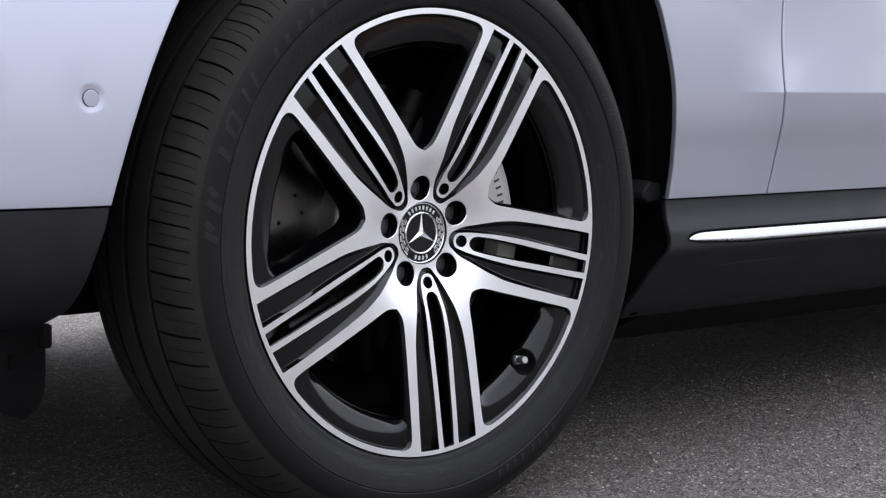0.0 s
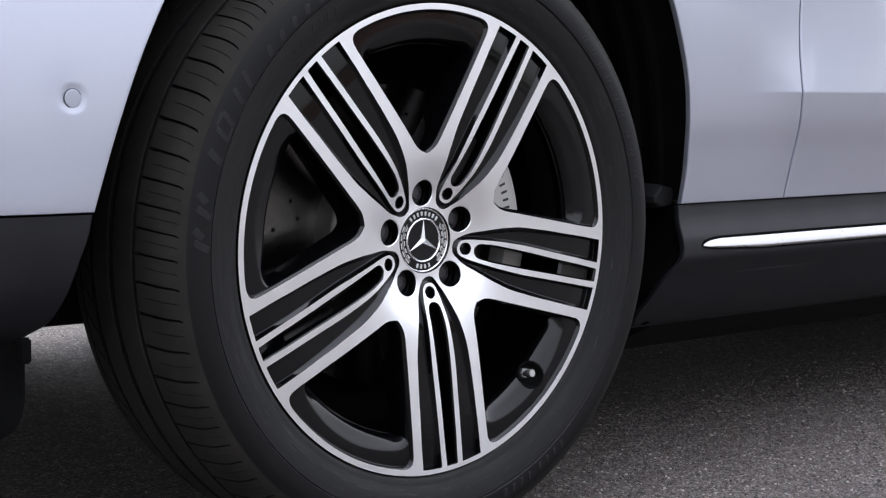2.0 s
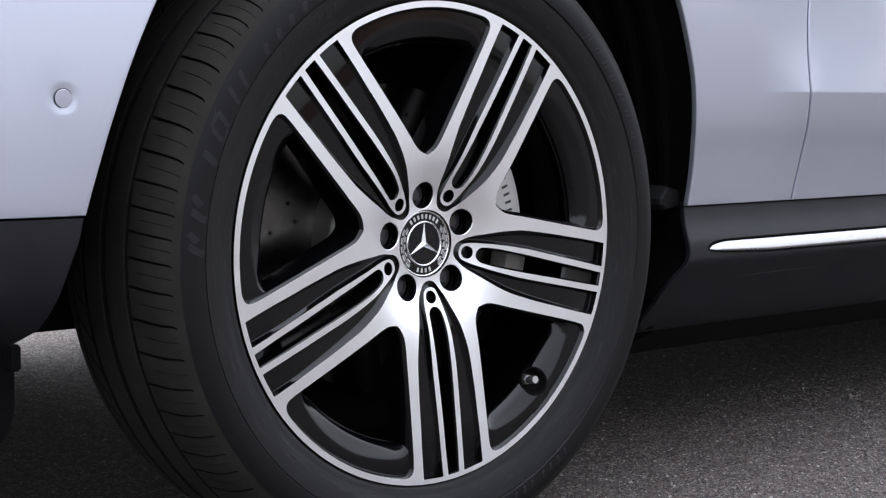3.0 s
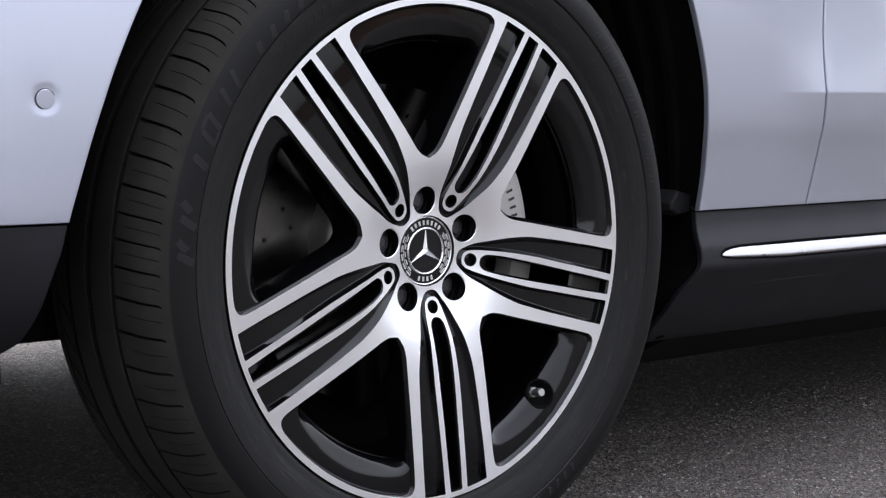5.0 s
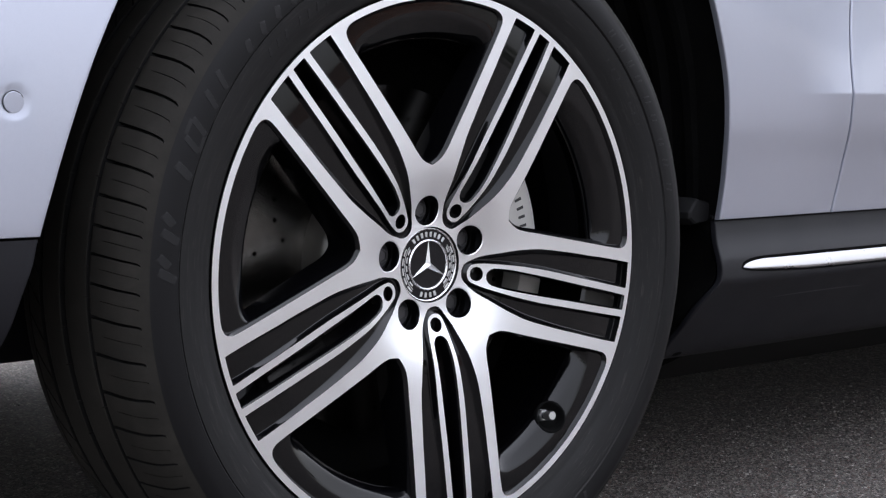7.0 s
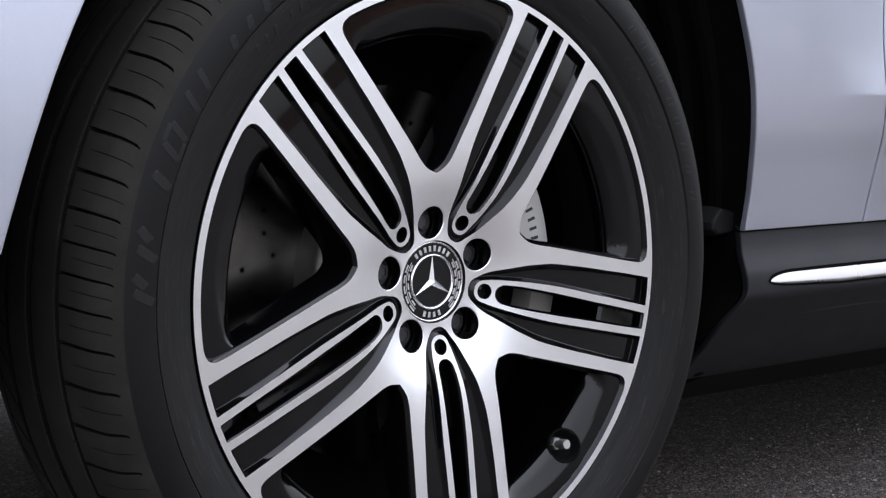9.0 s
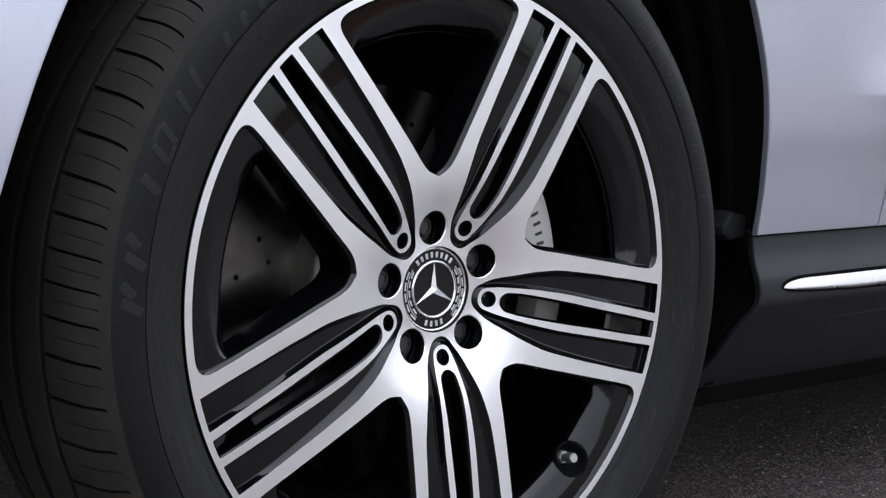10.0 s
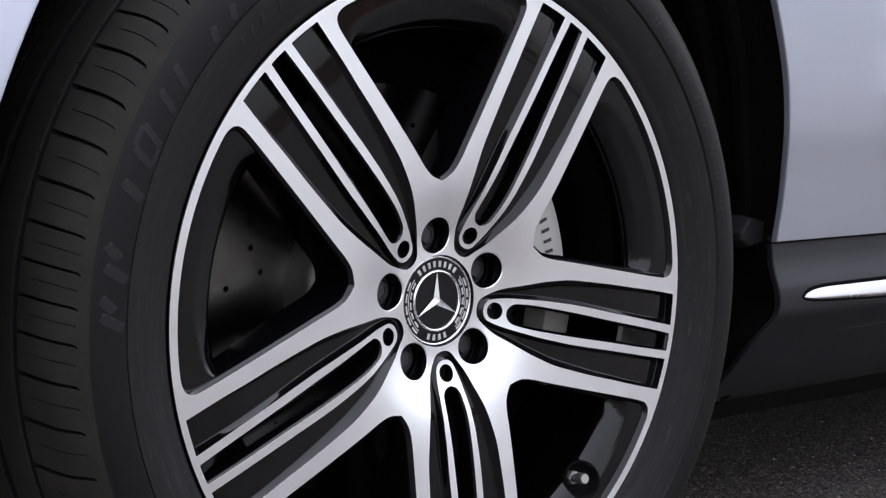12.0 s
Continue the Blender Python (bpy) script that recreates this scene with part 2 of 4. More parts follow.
# ---------------------------------------------------------------- mesh helpers
def part(name, bm, mat, parent, label="", smooth=None):
    """Links a bmesh as one mesh object under parent."""
    me = bpy.data.meshes.new(name)
    bm.to_mesh(me)
    bm.free()
    for m in (mat if isinstance(mat, (list, tuple)) else (mat,)):
        me.materials.append(m)
    if smooth is not None:
        me.shade_smooth()
        me.set_sharp_from_angle(angle=radians(smooth))
    ob = new(name, me)
    ob.parent = parent
    if label:
        ob["label"] = label
    return ob


def span(a, b, n):
    return [a + (b - a) * i / n for i in range(n + 1)]


def spline(table):
    """A smooth function through the rows (t, value)."""
    ts = [r[0] for r in table]
    vs = [r[1] for r in table]
    k = len(ts)
    slopes = []
    for i in range(k):
        a, b = max(i - 1, 0), min(i + 1, k - 1)
        slopes.append((vs[b] - vs[a]) / (ts[b] - ts[a]))

    def f(t):
        t = min(max(t, ts[0]), ts[-1])
        i = 0
        while i < k - 2 and t > ts[i + 1]:
            i += 1
        h = ts[i + 1] - ts[i]
        u = (t - ts[i]) / h
        return ((2 * u**3 - 3 * u**2 + 1) * vs[i] + (u**3 - 2 * u**2 + u) * h * slopes[i]
                + (-2 * u**3 + 3 * u**2) * vs[i + 1] + (u**3 - u**2) * h * slopes[i + 1])

    return f


def grid(bm, rows, closed=False, mat=0):
    """Quads between rows of points of one length."""
    vs = [[bm.verts.new(p) for p in r] for r in rows]
    for a, b in zip(vs, vs[1:]):
        k = len(a)
        for i in range(k if closed else k - 1):
            j = (i + 1) % k
            f = bm.faces.new((a[i], a[j], b[j], b[i]))
            f.material_index = mat
    return vs


def revolve(bm, profile, segs, cx=0.0, cz=0.0, mat=0, turn=0.0):
    """Turns (radius, y) about an axis along y."""
    rows = []
    for r, y in profile:
        rows.append([(cx + r * math.cos(turn + 2 * math.pi * i / segs), y, cz + r * math.sin(turn + 2 * math.pi * i / segs)) for i in range(segs)])
    return grid(bm, rows, True, mat)


def box(bm, lo, hi, bevel=0.0, mat=0):
    r = bmesh.ops.create_cube(bm, size=1.0)
    vs = r["verts"]
    for v in vs:
        v.co = Vector([lo[i] + (v.co[i] + 0.5) * (hi[i] - lo[i]) for i in range(3)])
    fs = {f for v in vs for f in v.link_faces}
    for f in fs:
        f.material_index = mat
    if bevel:
        es = {e for v in vs for e in v.link_edges}
        bmesh.ops.bevel(bm, geom=list(es), offset=bevel, segments=2, affect="EDGES")


def inside(px, py, loop):
    """Which of the points lie within the loop."""
    res = np.zeros(len(px), bool)
    lx, ly = loop[:, 0], loop[:, 1]
    jx, jy = np.roll(lx, 1), np.roll(ly, 1)
    for x1, y1, x2, y2 in zip(lx, ly, jx, jy):
        if y1 != y2:
            res ^= ((y1 > py) != (y2 > py)) & (px < (x2 - x1) * (py - y1) / (y2 - y1) + x1)
    return res


def fill(bm, outer, holes, step, depth, mat=0):
    """Triangles over a flat region with holes, in x and z, at y = depth(x, z)."""
    loops = [np.array(outer)] + [np.array(h) for h in holes]
    pts = [tuple(p) for lp in loops for p in lp]
    edges, base = [], 0
    for lp in loops:
        k = len(lp)
        edges += [(base + i, base + (i + 1) % k) for i in range(k)]
        base += k
    allp = np.vstack(loops)
    x0, y0 = allp.min(0)
    x1, y1 = allp.max(0)
    gx, gy = np.meshgrid(np.arange(x0, x1, step), np.arange(y0, y1, step))
    gx, gy = gx.ravel(), gy.ravel()
    keep = inside(gx, gy, loops[0])
    for h in loops[1:]:
        keep &= ~inside(gx, gy, h)
    gx, gy = gx[keep], gy[keep]
    near = np.array([np.min((allp[:, 0] - a) ** 2 + (allp[:, 1] - b) ** 2) for a, b in zip(gx, gy)])
    far = near > (0.6 * step) ** 2
    pts += list(zip(gx[far].tolist(), gy[far].tolist()))
    vs, _, fs, *_ = geometry.delaunay_2d_cdt([Vector(p) for p in pts], edges, [], 0, 1e-7)
    cen = np.array([[sum(vs[i][k] for i in f) / len(f) for k in (0, 1)] for f in fs])
    ok = inside(cen[:, 0], cen[:, 1], loops[0])
    for h in loops[1:]:
        ok &= ~inside(cen[:, 0], cen[:, 1], h)
    made = {}
    for f, good in zip(fs, ok):
        if not good:
            continue
        tri = []
        for i in f:
            if i not in made:
                made[i] = bm.verts.new((vs[i][0], depth(vs[i][0], vs[i][1]), vs[i][1]))
            tri.append(made[i])
        a, b, c = (t.co for t in tri)
        if (b - a).cross(c - a).y > 0:
            tri.reverse()
        face = bm.faces.new(tri)
        face.material_index = mat


def offset(path, d, closed):
    """The path moved sideways to its left by d."""
    p = np.array(path, float)
    d = np.asarray(d, float)
    if d.ndim:
        d = d[:, None]
    if closed:
        t = np.roll(p, -1, 0) - np.roll(p, 1, 0)
    else:
        t = np.gradient(p, axis=0)
    t /= np.maximum(np.linalg.norm(t, axis=1), 1e-12)[:, None]
    return p + d * np.c_[-t[:, 1], t[:, 0]]


def wall(bm, path, closed, steps, face, mat=1):
    """A wall along a path in x and z: each step is (sideways, depth below the face)."""
    rows = []
    for d, y in steps:
        q = offset(path, [d(x, z) for x, z in path] if callable(d) else d, closed)
        rows.append([(x, face(x0, z0) + (y(x0, z0) if callable(y) else y), z) for (x, z), (x0, z0) in zip(q, path)])
    grid(bm, rows, closed, mat)


def round_corners(path, radius, n=5):
    """Replaces the corners of a closed path, given as (x, z, rounded), by arcs."""
    out = []
    k = len(path)
    for i in range(k):
        x, z, rd = path[i]
        if not rd:
            out.append((x, z))
            continue
        p = Vector((x, z))
        a = Vector(path[i - 1][:2]) - p
        b = Vector(path[(i + 1) % k][:2]) - p
        ra = min(radius, a.length * 0.45)
        rb = min(radius, b.length * 0.45)
        a = p + a.normalized() * ra
        b = p + b.normalized() * rb
        for j in range(n + 1):
            u = j / n
            q = a * (1 - u) ** 2 + p * 2 * u * (1 - u) + b * u**2
            out.append((q.x, q.y))
    return out


# ---------------------------------------------------------------- ground
def build_ground():
    bm = bmesh.new()
    xs = [-400, -60, -12, -4, -2, -1, 0, 1, 2, 3, 5, 12, 60, 400]
    ys = [-400, -60, -12, -4, -2, -1, 0, 1, 2, 3, 5, 12, 60, 400]
    grid(bm, [[(x, y, 0.0) for x in xs] for y in ys])
    ob = part("ground", bm, ASPHALT, None)
    tagged(ob, "weathered grey asphalt with pale stone chips", "ground", kind="structure")


build_ground()


def build_chips():
    """Stone chips that stand out of the asphalt on both sides of the wheel."""
    rng = np.random.RandomState(4)
    verts, faces = [], []
    for i in range(84000):
        # thickest beside the wheel, sparser farther off
        near = i > 24000
        x, y = (rng.uniform(0.1, 1.7), 0.1 + 0.4 * (rng.rand() + rng.rand() - 1.0)) if near else (rng.uniform(-0.7, 2.4), rng.uniform(-0.75, 1.9))
        if y > 1.0 and rng.rand() < 0.5:
            continue
        r = 0.0009 + (0.0019 if near else 0.0021) * rng.rand() ** 2.6
        n = rng.randint(4, 6)
        turn, hgt = rng.uniform(0, 6.28), r * rng.uniform(0.2, 0.65)
        lean = rng.uniform(-0.45, 0.45, 2) * hgt / r
        base = len(verts)
        radii = r * rng.uniform(0.55, 1.35, n)
        for k in range(n):
            a = turn + 2 * math.pi * k / n
            verts.append((x + 1.15 * radii[k] * math.cos(a), y + 1.15 * radii[k] * math.sin(a), -0.0005))
        for k in range(n):
            a = turn + 2 * math.pi * k / n
            dx, dy = 0.7 * radii[k] * math.cos(a), 0.7 * radii[k] * math.sin(a)
            verts.append((x + dx, y + dy, hgt + lean[0] * dx + lean[1] * dy))
        for k in range(n):
            j = (k + 1) % n
            faces.append((base + k, base + j, base + n + j, base + n + k))
        faces.append(tuple(base + n + k for k in range(n)))
    me = bpy.data.meshes.new("asphalt_chips")
    me.from_pydata(verts, [], faces)
    me.materials.append(CHIP)
    ob = new("asphalt_chips", me)
    tagged(ob, "small pale and dark stone chips in the asphalt", "gravel", kind="stuff")


build_chips()

# ---------------------------------------------------------------- surroundings across the yard
def make_leaf():
    m, n, l, b = material("green_foliage", (0.06, 0.085, 0.03), 0.6, spec=0.3)
    geo = n.new("ShaderNodeNewGeometry")
    r = ramp(n, l, geo.outputs["Random Per Island"], [(0.0, (0.028, 0.045, 0.018)), (0.5, (0.055, 0.080, 0.030)), (1.0, (0.10, 0.115, 0.045))])
    l.new(r.outputs[0], b.inputs["Base Color"])
    return m


def make_bark():
    m, n, l, b = material("grey_bark", g(0.09), 0.9, spec=0.2)
    t = noise_tex(n, l, 9, 6.0, 0.7, stretch=(4, 4, 0.8))
    r = ramp(n, l, t.outputs["Fac"], [(0.3, (0.045, 0.038, 0.030)), (0.7, (0.16, 0.135, 0.11))])
    l.new(r.outputs[0], b.inputs["Base Color"])
    bump(n, l, t.outputs["Fac"], b, 0.6, 0.03)
    return m


def make_render_wall():
    m, n, l, b = material("brown_brick_wall", (0.2, 0.12, 0.09), 0.85, spec=0.25)
    t = n.new("ShaderNodeTexBrick")
    t.inputs["Scale"].default_value = 4.0
    t.inputs["Color1"].default_value = (0.20, 0.095, 0.065, 1)
    t.inputs["Color2"].default_value = (0.26, 0.13, 0.085, 1)
    t.inputs["Mortar"].default_value = (0.28, 0.25, 0.22, 1)
    t.inputs["Mortar Size"].default_value = 0.012
    tc = n.new("ShaderNodeTexCoord")
    mp = n.new("ShaderNodeMapping")
    mp.inputs["Rotation"].default_value = (radians(90), 0, 0)
    l.new(tc.outputs["Object"], mp.inputs["Vector"])
    l.new(mp.outputs[0], t.inputs["Vector"])
    l.new(t.outputs["Color"], b.inputs["Base Color"])
    bump(n, l, t.outputs["Fac"], b, 0.3, -0.01)
    return m


def make_roof_tile():
    m, n, l, b = material("orange_clay_tile", (0.36, 0.12, 0.05), 0.8, spec=0.3)
    t = noise_tex(n, l, 1.3, 5.0)
    r = ramp(n, l, t.outputs["Fac"], [(0.3, (0.26, 0.085, 0.035)), (0.7, (0.45, 0.17, 0.065))])
    l.new(r.outputs[0], b.inputs["Base Color"])
    return m


LEAF, BARK, BRICKWALL, ROOFTILE = make_leaf(), make_bark(), make_render_wall(), make_roof_tile()
WOODWHITE = material("white_window_paint", (0.7, 0.7, 0.68), 0.5)[0]


def limb(bm, a, b, r0, r1, segs=8):
    a, b = Vector(a), Vector(b)
    m = (b - a).to_track_quat("Z", "Y").to_matrix()
    rows = []
    for k in range(5):
        c = a.lerp(b, k / 4) + Vector((0.04 * math.sin(2.1 * k), 0.04 * math.cos(1.7 * k), 0)) * (b - a).length * 0.3
        r = r0 + (r1 - r0) * k / 4
        rows.append([c + m @ Vector((r * math.cos(2 * math.pi * i / segs), r * math.sin(2 * math.pi * i / segs), 0)) for i in range(segs)])
    grid(bm, rows, True)


def build_tree(x, y, height, seed):
    rng = np.random.RandomState(seed)
    base = new("tree")
    base.location = (x, y, 0)
    tagged(base, "leafy green tree at the edge of the yard", "tree", "trees round the yard")
    bm = bmesh.new()
    limb(bm, (0, 0, -0.05), (0.1, 0.05, 0.62 * height), 0.035 * height * 0.6, 0.008 * height)
    clumps = []
    for k in range(9):
        a, u = 2.4 * k + rng.uniform(-0.4, 0.4), 0.30 + 0.075 * k
        out = height * (0.30 - 0.18 * abs(u - 0.5))
        tip = (out * math.cos(a), out * math.sin(a), height * (u + 0.12))
        limb(bm, (0.05, 0.03, height * u * 0.75), tip, 0.010 * height, 0.003 * height, 6)
        clumps += [(tip, rng.uniform(0.12, 0.19) * height), ((0.6 * tip[0], 0.6 * tip[1], tip[2] + 0.06 * height), rng.uniform(0.10, 0.17) * height)]
    clumps.append(((0, 0, 0.88 * height), 0.14 * height))
    part("trunk", bm, BARK, base, "grey-brown trunk and limbs", 50)
    verts, faces = [], []
    for c, r in clumps:
        for _ in range(170):
            v = rng.normal(size=3)
            v = v / np.linalg.norm(v) * r * rng.uniform(0.55, 1.08)
            v[2] *= 0.75
            p = np.array(c) + v
            d1, d2 = rng.normal(size=3), rng.normal(size=3)
            s1 = rng.uniform(0.10, 0.22)
            d1, d2 = d1 / np.linalg.norm(d1) * s1, d2 / np.linalg.norm(d2) * s1 * 0.7
            k = len(verts)
            verts += [tuple(p - d1), tuple(p + d2), tuple(p + d1), tuple(p - d2)]
            faces.append((k, k + 1, k + 2, k + 3))
    me = bpy.data.meshes.new("crown")
    me.from_pydata(verts, [], faces)
    me.materials.append(LEAF)
    crown = new("crown", me)
    crown.parent = base
    crown["label"] = "loose crown of green leaves"


for k, (tx, ty, th) in enumerate(((-44, -34, 8), (-27, -52, 9), (-9, -60, 8), (6, -63, 9.5), (20, -58, 8.5), (-19, -57, 8.2), (32, -34.5, 6.2), (37.5, -28, 5.6), (43, -20, 5.0), (-50, -6, 8.5))):
    build_tree(tx, ty, th, 20 + k)


def build_house():
    """A brick house with a tiled gable roof, across the yard."""
    house = new("house")
    house.location = (35.3, -48.5, 0)
    house.rotation_euler = (0, 0, radians(-40))
    tagged(house, "brown brick house with an orange tiled gable roof", "house")
    w, d, h, ridge = 6.0, 3.6, 2.7, 4.3
    cols = ((-4.4, -3.2), (-1.9, -0.7), (0.9, 2.1), (3.5, 4.7))
    bm = bmesh.new()
    xs = [-w] + [e for c in cols for e in c] + [w]
    zs = [0.0, 0.95, 2.15, h]
    for i in range(len(xs) - 1):
        for j in range(3):
            if j == 1 and i % 2 == 1:
                continue
            grid(bm, [[(xs[i], d, zs[j]), (xs[i + 1], d, zs[j])], [(xs[i], d, zs[j + 1]), (xs[i + 1], d, zs[j + 1])]])
    for a, b in cols:
        ring = [(a, 0.95), (b, 0.95), (b, 2.15), (a, 2.15)]
        grid(bm, [[(x, d, z) for x, z in ring], [(x, d - 0.2, z) for x, z in ring]], True)
    grid(bm, [[(-w, -d, z), (w, -d, z)] for z in (0.0, h)])
    for sx in (-w, w):
        f = [bm.verts.new(p) for p in ((sx, -d, 0), (sx, d, 0), (sx, d, h), (sx, 0, ridge), (sx, -d, h))]
        bm.faces.new(f)
    part("wall", bm, BRICKWALL, house, "brown brick walls")
    bm = bmesh.new()
    for sy in (1, -1):
        rows = []
        for k in range(15):
            u = k / 14
            yy, zz = sy * (d + 0.35) * (1 - u), h - 0.16 + (ridge - h + 0.28) * u
            rows.append([(x, yy, zz - 0.03 * (i % 2)) for i, x in enumerate(span(-w - 0.3, w + 0.3, 60))])
            if k < 14:
                rows.append([(x, yy - sy * 0.001, zz + 0.035 - 0.03 * (i % 2)) for i, x in enumerate(span(-w - 0.3, w + 0.3, 60))])
        grid(bm, rows)
    part("roof", bm, ROOFTILE, house, "orange clay tile roof")
    for a, b in cols:
        bm = bmesh.new()
        for lo, hi in (((a, d - 0.16, 0.95), (a + 0.07, d - 0.08, 2.15)), ((b - 0.07, d - 0.16, 0.95), (b, d - 0.08, 2.15)), ((a + 0.07, d - 0.16, 0.95), (b - 0.07, d - 0.08, 1.02)), ((a + 0.07, d - 0.16, 2.08), (b - 0.07, d - 0.08, 2.15)), (((a + b) / 2 - 0.03, d - 0.15, 1.02), ((a + b) / 2 + 0.03, d - 0.09, 2.08))):
            box(bm, lo, hi)
        win = part("window", bm, WOODWHITE, house, "white window frame")
        bm = bmesh.new()
        grid(bm, [[(a + 0.05, d - 0.12, z), (b - 0.05, d - 0.12, z)] for z in (1.0, 2.1)])
        part("pane", bm, GLOSS, win, "dark window pane")


build_house()

# ---------------------------------------------------------------- car
ZC = 0.358
car = new("car")
tagged(car, "silver-grey car with black lower cladding on asphalt", "car")

# wheel opening, front and rear edge, as (height, x)
ARCH_F = spline([(0.246, -0.536), (0.258, -0.515), (0.272, -0.491), (0.285, -0.474), (0.296, -0.4625), (0.327, -0.4515), (0.357, -0.443), (0.385, -0.434), (0.408, -0.429), (0.446, -0.417),
                 (0.501, -0.3975), (0.563, -0.3715), (0.628, -0.3375), (0.70, -0.292), (0.76, -0.225), (0.805, -0.14), (0.825, 0.0)])
ARCH_R = spline([(0.206, 0.435), (0.226, 0.415), (0.25, 0.420), (0.28, 0.426), (0.317, 0.441), (0.34, 0.441), (0.383, 0.445), (0.431, 0.4465), (0.489, 0.441), (0.547, 0.434), (0.603, 0.418),
                 (0.659, 0.395), (0.72, 0.355), (0.775, 0.28), (0.81, 0.18), (0.825, 0.0)])
GAP = spline([(0.37, 0.6600), (0.3856, 0.6630), (0.4046, 0.6655), (0.429, 0.6675), (0.458, 0.6690), (0.487, 0.6690), (0.512, 0.6675), (0.534, 0.6660), (0.579, 0.6640), (0.62, 0.6638), (0.665, 0.6660), (0.95, 0.69)])
SIDE = spline([(0.36, 0.022), (0.383, 0.019), (0.45, 0.010), (0.50, 0.003), (0.60, 0.001), (0.70, 0.0022), (0.80, 0.008), (0.95, 0.026)])
FRONT = spline([(0.25, 0.130), (0.27, 0.090), (0.285, 0.0665), (0.30, 0.0500), (0.33, 0.0320), (0.37, 0.0230), (0.41, 0.0205), (0.46, 0.0212), (0.52, 0.0235), (0.58, 0.0275), (0.65, 0.034), (0.80, 0.052), (0.95, 0.08)])


CREASE = 0.534


def side_y(x, z):
    """The outer face of fender and door: a ridge at z = 0.534, hollow above it, that fades out towards the wheel."""
    amount = min(max((x - 0.55) / 0.13, 0.0), 1.0)
    amount = amount * amount * (3 - 2 * amount)
    d = z - CREASE
    reach = 0.11 + 0.22 * max(x - 0.62, 0.0)
    ridge = -0.009 * max(1 + d / 0.14, 0.0) ** 1.4 if d < 0 else -0.009 * max(1 - d / reach, 0.0) ** 1.8
    return SIDE(z) + amount * ridge


SENSOR = (-0.4495, 0.5218)


def front_y(x, z):
    d = max(-0.40 - x, 0.0)
    u = min(max((0.0165 - math.hypot(x - SENSOR[0], z - SENSOR[1])) / 0.0075, 0.0), 1.0)
    return FRONT(z) + 0.55 * d * d + 0.0008 * u * u * (3 - 2 * u)


ROLL = [(0.0, 0.0080), (0.0, 0.0022), (0.0003, 0.0009), (0.0009, 0.0002), (0.0020, 0.0)]


def panel(bm, zs, xa, xb, yf, cols, roll_a=True, roll_b=True, roll_low=True):
    """A sheet over heights zs and from xa(z) to xb(z), with its edges turned in."""
    rows = []
    heights = [(zs[0] + d, dy) for d, dy in ROLL[:-1]] if roll_low else []
    heights += [(z, 0.0) for z in zs[1 if roll_low else 0:]]
    for z, zy in heights:
        a, b = xa(z), xb(z)
        pts = []
        if roll_a:
            pts += [(a + d, dy) for d, dy in ROLL]
            a += 0.0045
        e = b - 0.0045 if roll_b else b
        pts += [(a + (e - a) * i / cols, 0.0) for i in range(cols + 1)]
        if roll_b:
            pts += [(b - d, dy) for d, dy in reversed(ROLL)]
        rows.append([(x, yf(x, z) + max(dy, zy), z) for x, dy in pts])
    grid(bm, rows)


def build_body():
    # painted bumper side, with its parking sensor
    bm = bmesh.new()
    panel(bm, span(0.4085, 0.48, 14) + span(0.4825, 0.56, 46) + span(0.566, 0.823, 40), lambda z: -0.95, ARCH_F, front_y, 180, roll_a=False)
    bumper = part("front_bumper", bm, PAINT, car, "silver painted bumper side", 40)
    # black lower bumper
    bm = bmesh.new()
    panel(bm, span(0.254, 0.4065, 28), lambda z: -0.95, lambda z: ARCH_F(z) - 0.0005, lambda x, z: front_y(x, z) + 0.0015, 40, roll_a=False)
    part("lower_bumper", bm, PLASTIC, car, "black grained plastic bumper cladding", 40)
    # fender behind the wheel, from arch to door gap
    bm = bmesh.new()
    panel(bm, span(0.3835, 0.528, 30) + [0.5315, 0.5335, 0.5345, 0.5365] + span(0.54, 0.823, 46), ARCH_R, lambda z: GAP(z) - 0.0016, side_y, 50)
    panel(bm, span(0.826, 0.95, 12), lambda z: -0.95, lambda z: GAP(z) - 0.0016, lambda x, z: side_y(x, z) if x > 0 else front_y(x, z), 60, roll_a=False, roll_low=False)
    part("fender", bm, PAINT, car, "silver painted fender", 40)
    bm = bmesh.new()
    panel(bm, span(0.3835, 0.528, 30) + [0.5315, 0.5335, 0.5345, 0.5365] + span(0.54, 0.95, 60), lambda z: GAP(z) + 0.0016, lambda z: 1.75, side_y, 60)
    part("door", bm, PAINT, car, "silver painted front door with a crease", 40)
    return bumper


bumper = build_body()


def build_sensor(parent):
    x, z = SENSOR
    y = front_y(x, z) - 0.0008
    bm = bmesh.new()
    revolve(bm, [(0.0001, y - 0.0006), (0.0045, y - 0.0006), (0.0086, y - 0.0005), (0.0089, y - 0.0003), (0.0090, y), (0.0090, y + 0.006)], 40, x, z)
    part("parking_sensor", bm, PAINT, parent, "round silver sensor cap", 30)
    bm = bmesh.new()
    revolve(bm, [(0.0090, y + 0.0006), (0.0099, y + 0.0004)], 40, x, z)
    part("sensor_ring", bm, DARKPRINT, parent, "dark ring gap", 40)


build_sensor(bumper)

SILL = spline([(0.206, 0.100), (0.212, 0.086), (0.226, 0.071), (0.25, 0.053), (0.28, 0.032), (0.302, 0.0155), (0.309, 0.0110), (0.316, 0.0102), (0.336, 0.0122), (0.345, 0.0156), (0.354, 0.0194), (0.364, 0.0226), (0.374, 0.0246), (0.3815, 0.026)])


